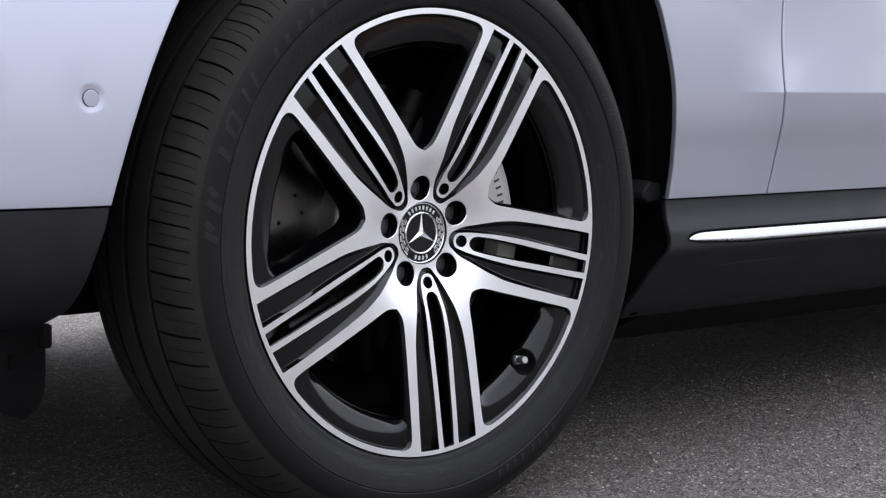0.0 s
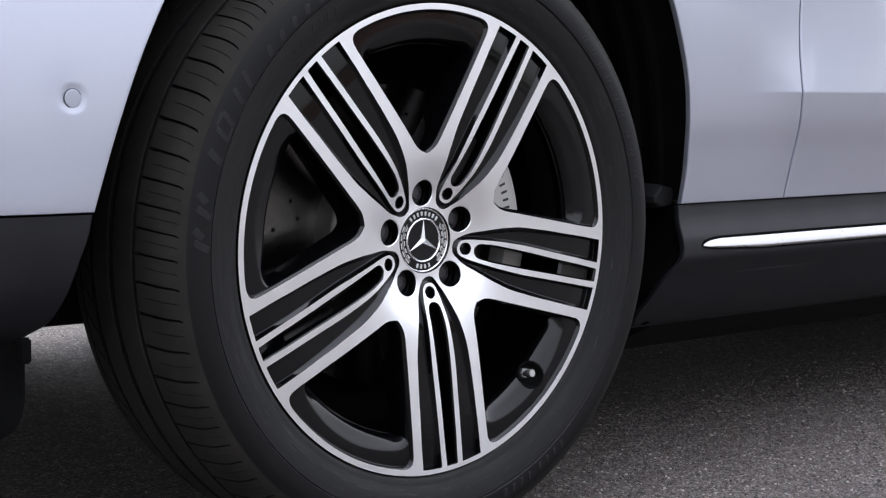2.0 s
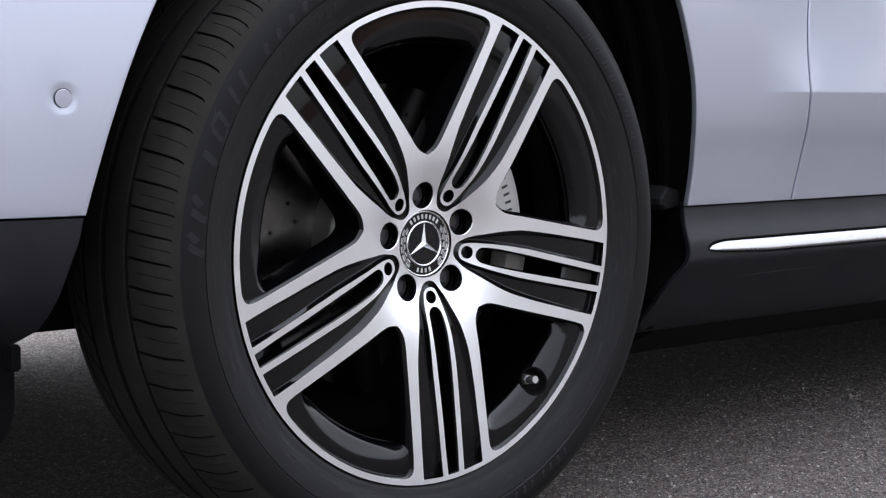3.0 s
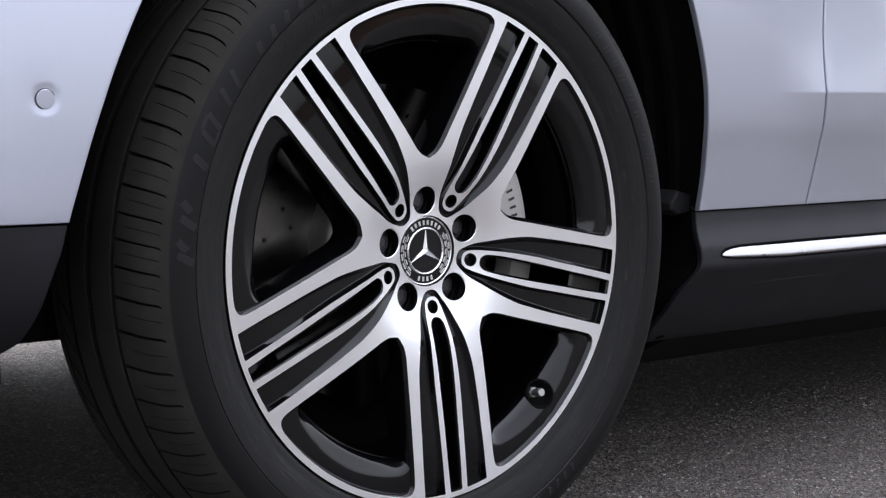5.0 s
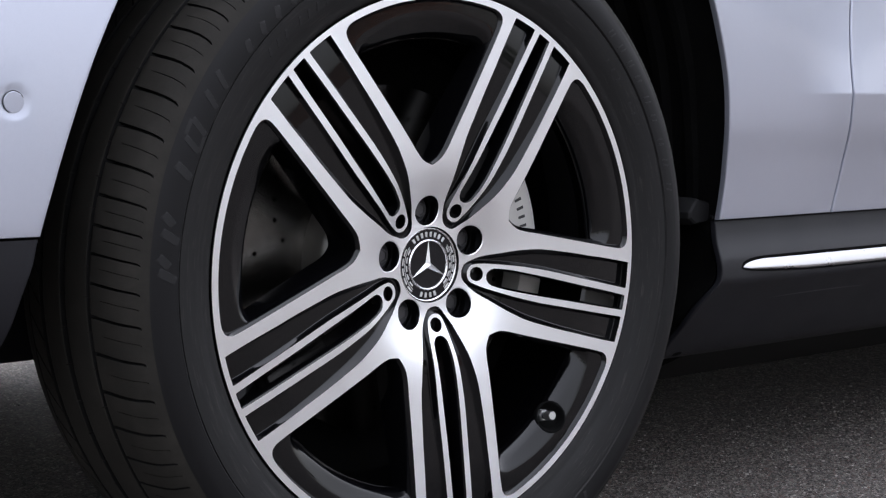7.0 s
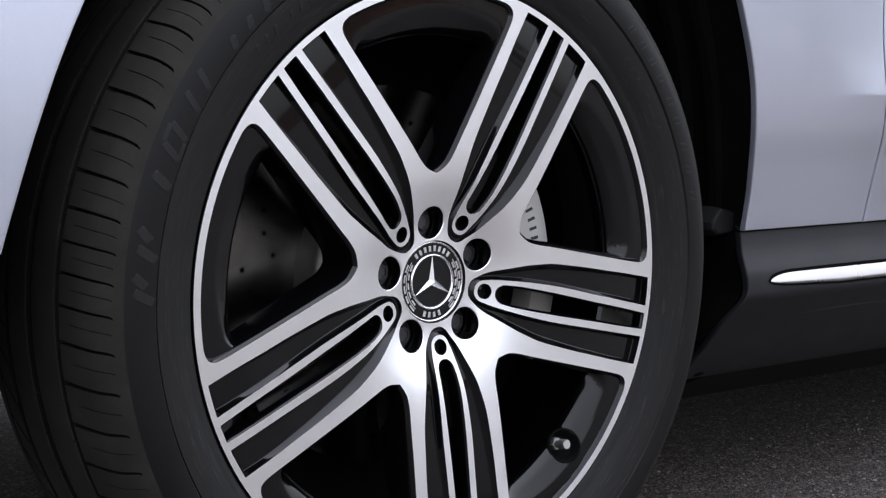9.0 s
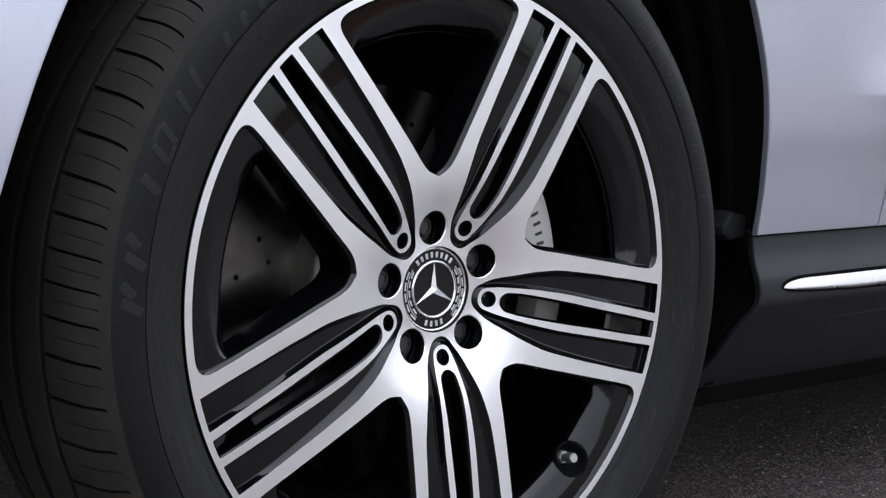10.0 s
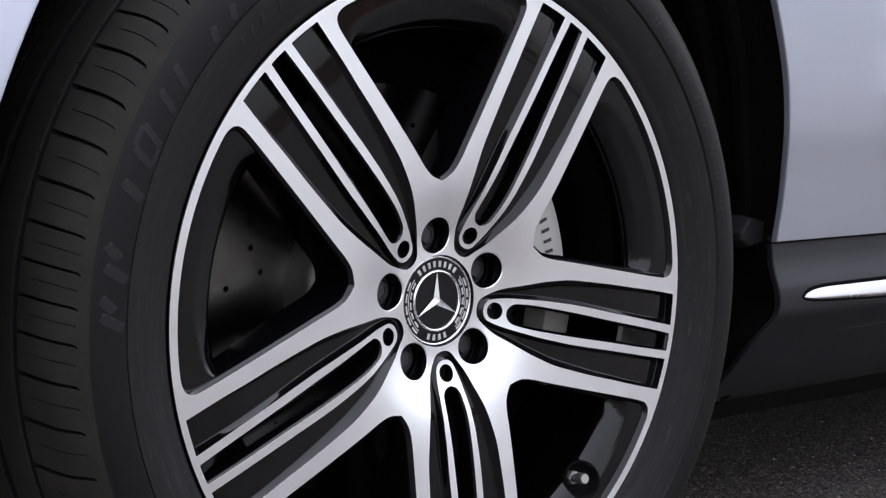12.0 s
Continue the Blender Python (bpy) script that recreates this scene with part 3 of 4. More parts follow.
def build_sill():
    bm = bmesh.new()
    edge = lambda z: ARCH_R(z) + 0.001
    panel(bm, span(0.206, 0.3815, 58), edge, lambda z: 2.3, lambda x, z: SILL(z), 60, roll_b=False)
    part("sill_cladding", bm, PLASTIC, car, "black grained plastic sill cladding", 40)
    # chrome strip with a pointed front end
    bm = bmesh.new()
    rows = []
    for i in range(60):
        u = i / 59
        x = 0.480 + (2.3 - 0.480) * u**3
        k = min((x - 0.480) / 0.05, 1.0)
        k = max(1 - (1 - k) ** 2.4, 0.0) ** 0.42
        top = 0.3265 + k * 0.0098 + 0.0006 * min((x - 0.480) / 0.15, 1.0)
        low = 0.3265 - k * 0.0050 - 0.0052 * min((x - 0.480) / 0.13, 1.0)
        sect = []
        for j in range(13):
            u = j / 12
            z = top + (low - top) * u
            bulge = min(u / 0.82, (1 - u) / 0.18) ** 0.75
            sect.append((x, SILL(z) + 0.001 - 0.0050 * k * bulge, z))
        rows.append(sect)
    grid(bm, rows)
    part("chrome_strip", bm, STRIP, car, "bright chrome strip along the sill", 60)
    # added black sheet: the shadow gap drawn as a thin line round the strip
    bm = bmesh.new()
    seat = []
    for sect in rows:
        z0, z1 = sect[0][2], sect[-1][2]
        x = sect[0][0] - (0.0016 if sect is rows[0] else 0.0)
        zs = [z0 + 0.0014, z0 + 0.0010, (z0 + z1) / 2, z1 - 0.0010, z1 - 0.0014]
        seat.append([(x, SILL(z) - (0.0005 if 0 < i < 4 else -0.0006), z) for i, z in enumerate(zs)])
    grid(bm, seat)
    part("strip_shadow_line", bm, DEEP, car, "black shadow line round the chrome strip", 40)
    # oval plug low on the front corner
    bm = bmesh.new()
    ring = [(math.cos(2 * math.pi * k / 20), math.sin(2 * math.pi * k / 20)) for k in range(20)]
    cap = [[(0.4470 + 0.0075 * q * c, SILL(0.2145 + 0.0028 * q * s) - d, 0.2145 + 0.0028 * q * s) for c, s in ring] for q, d in ((1.0, -0.001), (1.0, 0.0006), (0.85, 0.0010), (0.01, 0.0008))]
    grid(bm, [r + r[:1] for r in cap])
    part("sill_plug", bm, DEEP, car, "small black oval plug in the sill", 40)


build_sill()


def build_scuff():
    bm = bmesh.new()
    rows = []
    for i in range(25):
        u = i / 24
        x = 0.552 + 0.205 * u
        z = 0.2815 + 0.0035 * math.sin(1.9 * u) - 0.0015 * u
        w = 0.0005 * math.sin(math.pi * u) + 0.0001
        rows.append([(x, SILL(z + k * w) - 0.0004, z + k * w) for k in (-1, 0, 1)])
    grid(bm, rows)
    part("scuff_mark", bm, SCUFF, car, "faint pale scuff on the sill")


SCUFF = material("pale_scuff", (0.05, 0.055, 0.055), 0.5)[0]
build_scuff()


def build_liner():
    # the wheel house: a skin that follows the opening, and its inner wall
    front = [(ARCH_F(z), z) for z in span(0.285, 0.82, 40)]
    rear = [(ARCH_R(z), z) for z in span(0.82, 0.262, 50)]
    edge = [(-0.53, 0.277)] + front + [(-0.06, 0.824), (0.0, 0.8255), (0.06, 0.824)] + rear + [(0.425, 0.252)]
    bm = bmesh.new()
    rows = []
    for y, k in ((0.006, 1.003), (0.012, 1.015), (0.05, 1.03), (0.12, 1.04), (0.30, 1.04), (0.315, 1.0), (0.32, 0.5), (0.32, 0.0)):
        lip = [(front_y(x, z) if x < 0 else side_y(x, z)) if z > 0.3815 or x < 0 else SILL(z) + 0.004 for x, z in edge]
        rows.append([(x * k, max(y, f + y) if y < 0.1 else y, ZC + (z - ZC) * k) for (x, z), f in zip(edge, lip)])
    grid(bm, rows)
    ob = part("wheel_arch_liner", bm, LINER, car, "black felt wheel arch liner", 40)
    # ribs and a folded bracket at the rear of the wheel house
    bm = bmesh.new()
    shape = [(0.417, 0.392), (0.432, 0.409), (0.464, 0.402), (0.466, 0.380), (0.430, 0.376), (0.418, 0.384)]
    rows = []
    for y, k in ((0.052, 0.0), (0.046, 0.004), (0.044, 0.009)):
        rows.append([(x + (0.442 - x) * k * 25, y, z + (0.392 - z) * k * 25) for x, z in shape])
    vs = grid(bm, [[(x, 0.13, z) for x, z in shape]] + rows, True)
    bm.faces.new(vs[-1])
    part("liner_bracket", bm, BRACKET, ob, "dark grey folded bracket", 25)
    for i, (x, y) in enumerate(((0.452, 0.075), (0.448, 0.12), (0.455, 0.17))):
        bm = bmesh.new()
        rows = []
        for z in span(0.40, 0.66, 20):
            xx = ARCH_R(z) * 1.035
            rows.append([(xx + 0.004, y - 0.012, z), (xx - 0.008, y - 0.006, z), (xx - 0.008, y + 0.006, z), (xx + 0.004, y + 0.012, z)])
        grid(bm, rows)
        part("liner_rib", bm, LINER, ob, smooth=40)
    # air deflector hanging in front of the tyre
    bm = bmesh.new()
    front, back = [], []
    for z in span(0.30, 0.176, 16):
        u = max((0.222 - z) / 0.046, 0.0)
        w = math.sqrt(max(1 - u * u, 0.0))
        a, b = -0.500 - 0.050 * w * (0.6 + 0.4 * min((z - 0.17) / 0.1, 1.0)), -0.500 + 0.026 * w + 0.001
        xs = span(a, b, 10)
        front.append([(x, 0.090 + 0.35 * (x + 0.5) ** 2 / 0.05 * 0.05 + 0.06 * (0.30 - z) ** 2, z) for x in xs])
        back.append([(x, y + 0.006, z) for x, y, z in front[-1]])
    grid(bm, [list(reversed(f)) + k for f, k in zip(front, back)], True)
    part("air_deflector", bm, LINER, car, "black plastic air deflector flap", 40)
    bm = bmesh.new()
    box(bm, (-0.516, 0.087, 0.234), (-0.508, 0.091, 0.250), 0.001)
    part("deflector_clip", bm, DEEP, car, "black clip of the air deflector")


build_liner()


def build_clips():
    bm = bmesh.new()
    box(bm, (-0.500, 0.045, 0.259), (-0.487, 0.055, 0.285), 0.002)
    part("bumper_clip", bm, DEEP, car, "dark clip under the bumper")
    bm = bmesh.new()
    revolve(bm, [(0.0001, 0.026), (0.0022, 0.0263), (0.0028, 0.029)], 20, 0.4410, 0.3865)
    part("liner_screw", bm, LINER, car, "black screw of the wheel arch liner", 40)


build_clips()


def build_shell():
    # closed hull behind the panels
    bm = bmesh.new()
    top = [(1.80, 0.95), (1.60, 1.0), (0.9, 1.03), (0.25, 1.0), (0.055, 0.955)]
    well = [(0.32, 0.25), (0.6, 0.215), (1.0, 0.160), (1.3, 0.135), (1.55, 0.135), (1.57, 0.84), (1.80, 0.85)] + top + [(0.06, 0.85), (0.33, 0.84)]
    sill = [(0.10, 0.212), (0.22, 0.150), (0.9, 0.138), (1.25, 0.138), (1.62, 0.128), (1.76, 0.150), (1.80, 0.6)] + top + [(0.055, 0.85), (0.055, 0.4)]
    nose = [(0.24, 0.195), (0.6, 0.165), (1.0, 0.155), (1.25, 0.165), (1.60, 0.19), (1.70, 0.30), (1.75, 0.6), (1.75, 0.95), (1.60, 1.0), (0.9, 1.03), (0.3, 1.0), (0.24, 0.955), (0.24, 0.85), (0.24, 0.4)]
    rows = []
    for x, sect in ((-0.9, nose), (-0.8, nose), (-0.66, nose), (-0.62, well), (0.0, well), (0.45, well), (0.50, sill), (1.0, sill), (2.50, sill), (2.54, well), (3.28, well), (3.32, sill), (3.7, sill), (3.85, sill)):
        k = 0.85 if x in (-0.9, 3.85) else 1.0
        rows.append([(x, 0.93 + (y - 0.93) * k, z) for y, z in sect])
    vs = grid(bm, rows, True)
    bm.faces.new(vs[0])
    bm.faces.new(list(reversed(vs[-1])))
    bm.normal_update()
    for f in bm.faces:
        c = f.calc_center_median()
        outer_side = c.x > 1.9 and (c.y < 0.12 or c.y > 1.7) and c.z > 0.4
        if c.z > 0.94 or outer_side or (c.y > 1.7 and c.z > 0.4) or (c.x > 3.75 and c.z > 0.4):
            f.material_index = 1
        elif c.z < 0.21:
            f.material_index = 2
    part("body_hull", bm, [PLASTIC, PAINT, UNDER], car, "silver body with a dark underbody")
    # bonnet, glass and roof
    bm = bmesh.new()
    grid(bm, [[(x, 0.93 + 0.78 * v * (0.9 + 0.1 * u), 1.0 + 0.05 * u + 0.045 * (1 - v * v)) for v in span(-1, 1, 12)] for u, x in ((i / 10, -0.86 + 1.56 * i / 10) for i in range(11))])
    part("bonnet", bm, PAINT, car, "silver bonnet", 40)
    line = ((0.62, 1.02), (1.40, 1.50), (1.75, 1.58), (2.7, 1.57), (3.35, 1.42), (3.78, 1.02))
    glass, roof = bmesh.new(), bmesh.new()
    for (x0, z0), (x1, z1) in zip(line, line[1:]):
        in0, in1 = 0.14 + 0.42 * (z0 - 1.0), 0.14 + 0.42 * (z1 - 1.0)
        target = roof if min(z0, z1) > 1.41 else glass
        grid(target, [[(x, a + (1.86 - 2 * a) * v, z + 0.02 * (1 - (2 * v - 1) ** 2)) for v in span(0, 1, 8)] for x, z, a in ((x0, z0, in0), (x1, z1, in1))])
        for side in (1, -1):
            grid(glass, [[(x, 0.93 - side * (0.93 - b), h) for b, h in ((0.12, 1.0), (a, z))] for x, z, a in ((x0, z0, in0), (x1, z1, in1))])
    part("car_glass", glass, GLOSS, car, "dark car windows")
    part("cabin", roof, PAINT, car, "silver cabin roof", 40)


build_shell()


# ---------------------------------------------------------------- wheel
FACE = spline([(0.0, 0.0225), (0.045, 0.0222), (0.056, 0.0211), (0.0625, 0.0195), (0.075, 0.0155), (0.088, 0.0112), (0.10, 0.0080), (0.12, 0.0052),
               (0.15, 0.0032), (0.18, 0.0020), (0.22, 0.0009), (0.267, 0.0001), (0.2705, 0.0)])


def face_y(x, z):
    """The turned front of the wheel: a bowl round the hub that flattens towards the rim."""
    r = math.hypot(x, z)
    return FACE(r)


def lateral(table, xs):
    f = spline(table)
    return [(x, f(x)) for x in xs]


def polar(r, deg):
    return (r * math.cos(radians(deg)), r * math.sin(radians(deg)))


def arc(r, a, b, n):
    return [polar(r, a + (b - a) * i / n) for i in range(n + 1)]


R_LIP, R_IN = 0.2737, 0.2668


def window_half():
    """Edge of the opening between two spokes, from its inner end at 36 degrees to the rim at 36 degrees."""
    pts = [polar(0.1028, 36), (0.0862, 0.0585), (0.0908, 0.0560), (0.0972, 0.0538), (0.108, 0.0532), (0.126, 0.0540), (0.160, 0.0550), (0.200, 0.0561), (0.240, 0.0574), (0.2512, 0.0592), (0.2558, 0.0635), (0.2568, 0.0690), polar(R_IN, 16.2)]
    fine = []
    for i in range(len(pts) - 1):
        p0, p1, p2, p3 = (Vector(pts[min(max(i + k, 0), len(pts) - 1)]) for k in (-1, 0, 1, 2))
        n = max(3, int((p2 - p1).length / 0.003))
        for j in range(n):
            u = j / n
            q = 0.5 * (2 * p1 + (p2 - p0) * u + (2 * p0 - 5 * p1 + 4 * p2 - p3) * u * u + (3 * p1 - p0 - 3 * p2 + p3) * u**3)
            fine.append((q.x, q.y))
    fine += arc(R_IN, 16.2, 36, 24)
    return fine


def pocket_loop():
    """The sunk U round the fork of a spoke."""
    outer = [(0.0430, 0.0), (0.0434, 0.0035), (0.0448, 0.0070), (0.0480, 0.0102)] + lateral(
        [(0.053, 0.0133), (0.0600, 0.0175), (0.0675, 0.0208), (0.0752, 0.0234), (0.0985, 0.0312), (0.1127, 0.0348), (0.1296, 0.0382), (0.156, 0.0405), (0.1813, 0.0421), (0.205, 0.0430), (0.2267, 0.0441), (0.248, 0.0447), (0.264, 0.0450)], span(0.053, 0.2645, 60))
    fork = [(0.0507, 0.0), (0.0509, 0.0028), (0.0522, 0.0058), (0.0545, 0.0082)] + lateral(
        [(0.0575, 0.0097), (0.066, 0.0117), (0.075, 0.0131), (0.103, 0.0159), (0.125, 0.0170), (0.147, 0.0176), (0.190, 0.0170), (0.2375, 0.0164), (0.2675, 0.0160)], span(0.0575, 0.2665, 56))
    ro = 0.2682
    a0 = math.degrees(math.atan2(0.0160, 0.2675))
    a1 = math.degrees(math.atan2(0.0450, 0.2644))
    rim = [(*polar(ro, a1), True)] + [(*p, False) for p in arc(ro, a1 - 0.8, a0 + 0.8, 8)] + [(*polar(ro, a0), True)]
    half = [(x, z, False) for x, z in outer[1:]] + rim + [(x, z, False) for x, z in reversed(fork[1:])]
    down = [(x, -z, c) for x, z, c in reversed(half)]
    path = [(*outer[0], False)] + half + [(*fork[0], False)] + down
    return round_corners(path, 0.0028)


def slot_loop():
    side = [(0.0728, 0.0), (0.0731, 0.0026), (0.0745, 0.0053), (0.0768, 0.0075)] + lateral(
        [(0.080, 0.0091), (0.090, 0.0102), (0.104, 0.0108), (0.147, 0.0107), (0.191, 0.0098), (0.2375, 0.0092), (0.268, 0.0083)], span(0.080, 0.266, 50))
    ro = 0.2682
    a = math.degrees(math.atan2(0.0083, 0.2680))
    half = [(x, z, False) for x, z in side[1:]] + [(*polar(ro, a), True)] + [(*polar(ro, a * 0.4), False)]
    path = [(*side[0], False)] + half + [(x, -z, c) for x, z, c in reversed(half)]
    return round_corners(path, 0.0025)


def circle(cx, cz, r, n):
    return [(cx + r * math.cos(2 * math.pi * i / n), cz + r * math.sin(2 * math.pi * i / n)) for i in range(n)]


R_LUG, R_BOLT = 0.0560, 0.0160


def lug_half():
    """The half of a bolt hole at +36 degrees that lies in this fifth of the wheel, from the inner end to the outer."""
    c = Vector(polar(R_LUG, 36))
    u = Vector(polar(1, 36))
    v = Vector((u.y, -u.x))
    out = []
    for i in range(19):
        a = math.pi * i / 18
        p = c + R_BOLT * (-math.cos(a) * u + math.sin(a) * v)
        out.append((p.x, p.y))
    return out


def build_spoke_mesh():
    win = window_half()
    lug = lug_half()
    pocket, slot = pocket_loop(), slot_loop()
    hole = circle(0.0618, 0.0, 0.0074, 28)
    seam = [polar(r, 36) for r in span(0.0758, 0.0988, 7)]
    up = lug + seam + win + arc(R_LIP, 36, 0, 40)[:-1]
    low = [(x, -z) for x, z in reversed(up)]
    outer = arc(0.0388, -36, 36, 16) + up + [polar(R_LIP, 0)] + low
    bm = bmesh.new()
    fill(bm, outer, [pocket, slot, hole], 0.0045, face_y, 0)
    # outside of the pocket loop runs counter-clockwise: left is inwards
    deep = spline([(0.04, 0.0030), (0.055, 0.0036), (0.08, 0.0054), (0.12, 0.0066), (0.165, 0.0056), (0.195, 0.0045), (0.215, 0.0041), (0.235, 0.0048), (0.252, 0.0061), (0.27, 0.0080)])
    floor = lambda x, z: deep(x)

    def inward(path):
        p = np.array(path)
        area = 0.5 * np.sum(p[:, 0] * np.roll(p[:, 1], -1) - np.roll(p[:, 0], -1) * p[:, 1])
        return 1.0 if area > 0 else -1.0

    s = inward(pocket)
    draft = spline([(0.043, 0.0010), (0.055, 0.0022), (0.08, 0.0048), (0.12, 0.0062), (0.16, 0.0052), (0.2, 0.0040), (0.27, 0.0026)])
    middle = spline([(0.05, 0.0105), (0.08, 0.0190), (0.11, 0.0250), (0.15, 0.0290), (0.2, 0.0298), (0.27, 0.0305)])

    def slant(x, z):
        if math.hypot(x, z) > 0.2665:
            return 0.0014 * s
        return (draft(x) if x < 0.0495 or abs(z) > middle(x) else 0.0034) * s

    wall(bm, pocket, True, [(0, 0), (lambda x, z: 0.06 * slant(x, z), 0.0004), (lambda x, z: 0.45 * slant(x, z), lambda x, z: 0.47 * deep(x)), (lambda x, z: 0.88 * slant(x, z), lambda x, z: 0.90 * deep(x)), (lambda x, z: 0.99 * slant(x, z), lambda x, z: 0.985 * deep(x)), (lambda x, z: 1.12 * slant(x, z), floor)], face_y)
    inner = [tuple(p) for p in offset(pocket, [1.12 * slant(x, z) for x, z in pocket], True)]
    fill(bm, inner, [], 0.006, lambda x, z: face_y(x, z) + deep(x), 1)
    s = inward(slot)
    wall(bm, slot, True, [(0, 0), (0.0003 * s, 0.0003), (0.0013 * s, 0.0014), (0.0021 * s, 0.0032), (0.0026 * s, 0.0070), (0.0028 * s, 0.032)], face_y)
    wall(bm, arc(0.0388, -36, 36, 16), False, [(0, 0), (0.0003, 0.0005), (0.0004, 0.006)], face_y)
    s = inward(hole)
    wall(bm, hole, True, [(0, 0), (0.0004 * s, 0.0008), (0.0006 * s, 0.010), (0.0055 * s, 0.0105)], face_y)
    # the opening's side: left of the path is the opening
    back = spline([(0.09, 0.046), (0.14, 0.042), (0.2, 0.034), (0.26, 0.024), (0.28, 0.02)])
    for path, k in ((win, 1.0), ([(x, -z) for x, z in win], -1.0)):
        wall(bm, path, False, [(0, 0), (0.0003 * k, 0.0003), (0.0021 * k, 0.0020), (0.0037 * k, 0.0045), (0.0047 * k, 0.0090), (0.0054 * k, lambda x, z: back(math.hypot(x, z)))], face_y)
        p = lug if k > 0 else [(x, -z) for x, z in lug]
        wall(bm, p, False, [(0, 0), (0.0007 * k, 0.0008)], face_y, 0)
        wall(bm, p, False, [(0.0007 * k, 0.0008), (0.0012 * k, 0.004), (0.0024 * k, 0.022)], face_y)
    me = bpy.data.meshes.new("spoke")
    bm.to_mesh(me)
    bm.free()
    me.materials.append(MACHINED)
    me.materials.append(GLOSS)
    me.shade_smooth()
    me.set_sharp_from_angle(angle=radians(50))
    # even shading of the turned face
    loops = [(0.0, 0.0, 0.0)] * len(me.loops)
    for p in me.polygons:
        if p.material_index == 0 and abs(p.normal.y) > 0.8:
            for i in p.loop_indices:
                x, _, z = me.vertices[me.loops[i].vertex_index].co
                r = math.hypot(x, z)
                k = (FACE(r + 0.001) - FACE(r - 0.001)) / 0.002
                loops[i] = tuple(Vector((k * x / r, -1.0, k * z / r)).normalized())
    me.normals_split_custom_set(loops)
    return me


SEAT = Vector((0.2382 * polar(1, -47.2)[0], 0.0104, 0.2382 * polar(1, -47.2)[1]))


def build_wheel():
    # barrel
    bm = bmesh.new()
    revolve(bm, [(R_LIP, 0.0), (0.2742, 0.0005), (0.2745, 0.0018), (0.2743, 0.005), (0.272, 0.012)], 180)
    revolve(bm, [(0.2672, 0.0005), (0.2670, 0.0120), (0.2490, 0.0185), (0.2330, 0.0262), (0.2305, 0.0300), (0.2318, 0.042),
                 (0.2318, 0.08), (0.2318, 0.15), (0.243, 0.19), (0.256, 0.205)], 180)
    # shelf and slanting ledge inside the rim, between the spokes only
    ledges = []
    for i in range(5):
        rows = []
        bm2 = bmesh.new()
        # radius, depth, how far the row turns in at its ends, how far it bows
        shape = [(0.2669, 0.0004, 0, 0), (0.2666, 0.0036, 0, 0), (0.2658, 0.0042, 0, 0), (0.2560, 0.0043, 0.6, 0.5), (0.2530, 0.0044, 0.8, 1), (0.2518, 0.0046, 0.9, 1), (0.2508, 0.0049, 1, 1),
                 (0.2480, 0.0061, 1, 0.9), (0.2440, 0.0077, 1, 0.7), (0.2400, 0.0093, 0.9, 0.4), (0.2370, 0.0105, 0.8, 0.2), (0.2350, 0.0114, 0.75, 0), (0.2338, 0.0124, 0.7, 0), (0.2318, 0.0150, 0.6, 0),
                 (0.2290, 0.0192, 0.5, 0), (0.2275, 0.0222, 0.4, 0), (0.2274, 0.0250, 0.3, 0), (0.2300, 0.0320, 0.2, 0), (0.2319, 0.042, 0, 0)]
        for r, y, pull, bow in shape:
            row = []
            for j in range(85):
                a = -24.5 + 49 * j / 84
                e = min(max((abs(a) - 16.5) / 5.0, 0.0), 1.0)
                e = 1 - math.sqrt(1 - e * e)
                x, z = polar(r - 0.0145 * e * pull - 0.0062 * bow * min(abs(a) / 17, 1.0) ** 2, 95.8 - 72 * i + a)
                row.append((x, y, z))
            rows.append(row)
        grid(bm2, rows)
        if i == 2:
            # round hole for the tyre valve
            hole = [f for f in bm2.faces if any((v.co - SEAT).length < 0.0150 for v in f.verts)]
            bmesh.ops.delete(bm2, geom=hole, context="FACES")
        ledges.append(bm2)
    wheel = part("front_wheel", bm, GLOSS, car, "two-tone alloy wheel with five forked spokes", 28)
    for bm2 in ledges:
        part("rim_ledge", bm2, GLOSS, wheel, "gloss black ledge inside the rim", 32)
    wheel.location = (0, 0, ZC)
    me = build_spoke_mesh()
    for i in range(5):
        ob = new("spoke", me)
        ob.parent = wheel
        ob.rotation_euler = (0, -radians(59.8 - 72 * i), 0)
    # wheel bolts in their holes
    for i in range(5):
        x, z = polar(R_LUG, 95.8 - 72 * i)
        bm = bmesh.new()
        revolve(bm, [(0.0001, 0.0395), (0.0145, 0.0395), (0.0148, 0.045)], 32, x, z)
        revolve(bm, [(0.0001, 0.0335), (0.0060, 0.0335), (0.0064, 0.0322), (0.0078, 0.0322), (0.0086, 0.0332), (0.0086, 0.0400)], 6, x, z, turn=0.5)
        revolve(bm, [(0.0086, 0.0375), (0.0112, 0.0380), (0.0118, 0.0398)], 32, x, z)
        part("wheel_bolt", bm, STEEL, wheel, "black hex wheel bolt", 30)
    # centre cap, with bars in place of lettering and a leaf spray at both sides
    y0 = 0.0255
    bm = bmesh.new()
    revolve(bm, [(0.0383, y0 + 0.003), (0.0382, y0 - 0.0002), (0.0378, y0 - 0.0008), (0.0372, y0 - 0.0012), (0.0364, y0 - 0.0010), (0.0359, y0)], 72)
    part("cap_rim", bm, CHROME, wheel, "polished rim of the centre cap", 50)
    bm = bmesh.new()
    revolve(bm, [(0.0362, y0), (0.0258, y0 - 0.0004)], 72)
    revolve(bm, [(0.0240, y0 + 0.0004), (0.012, y0 + 0.0008), (0.0001, y0 + 0.0010)], 72)
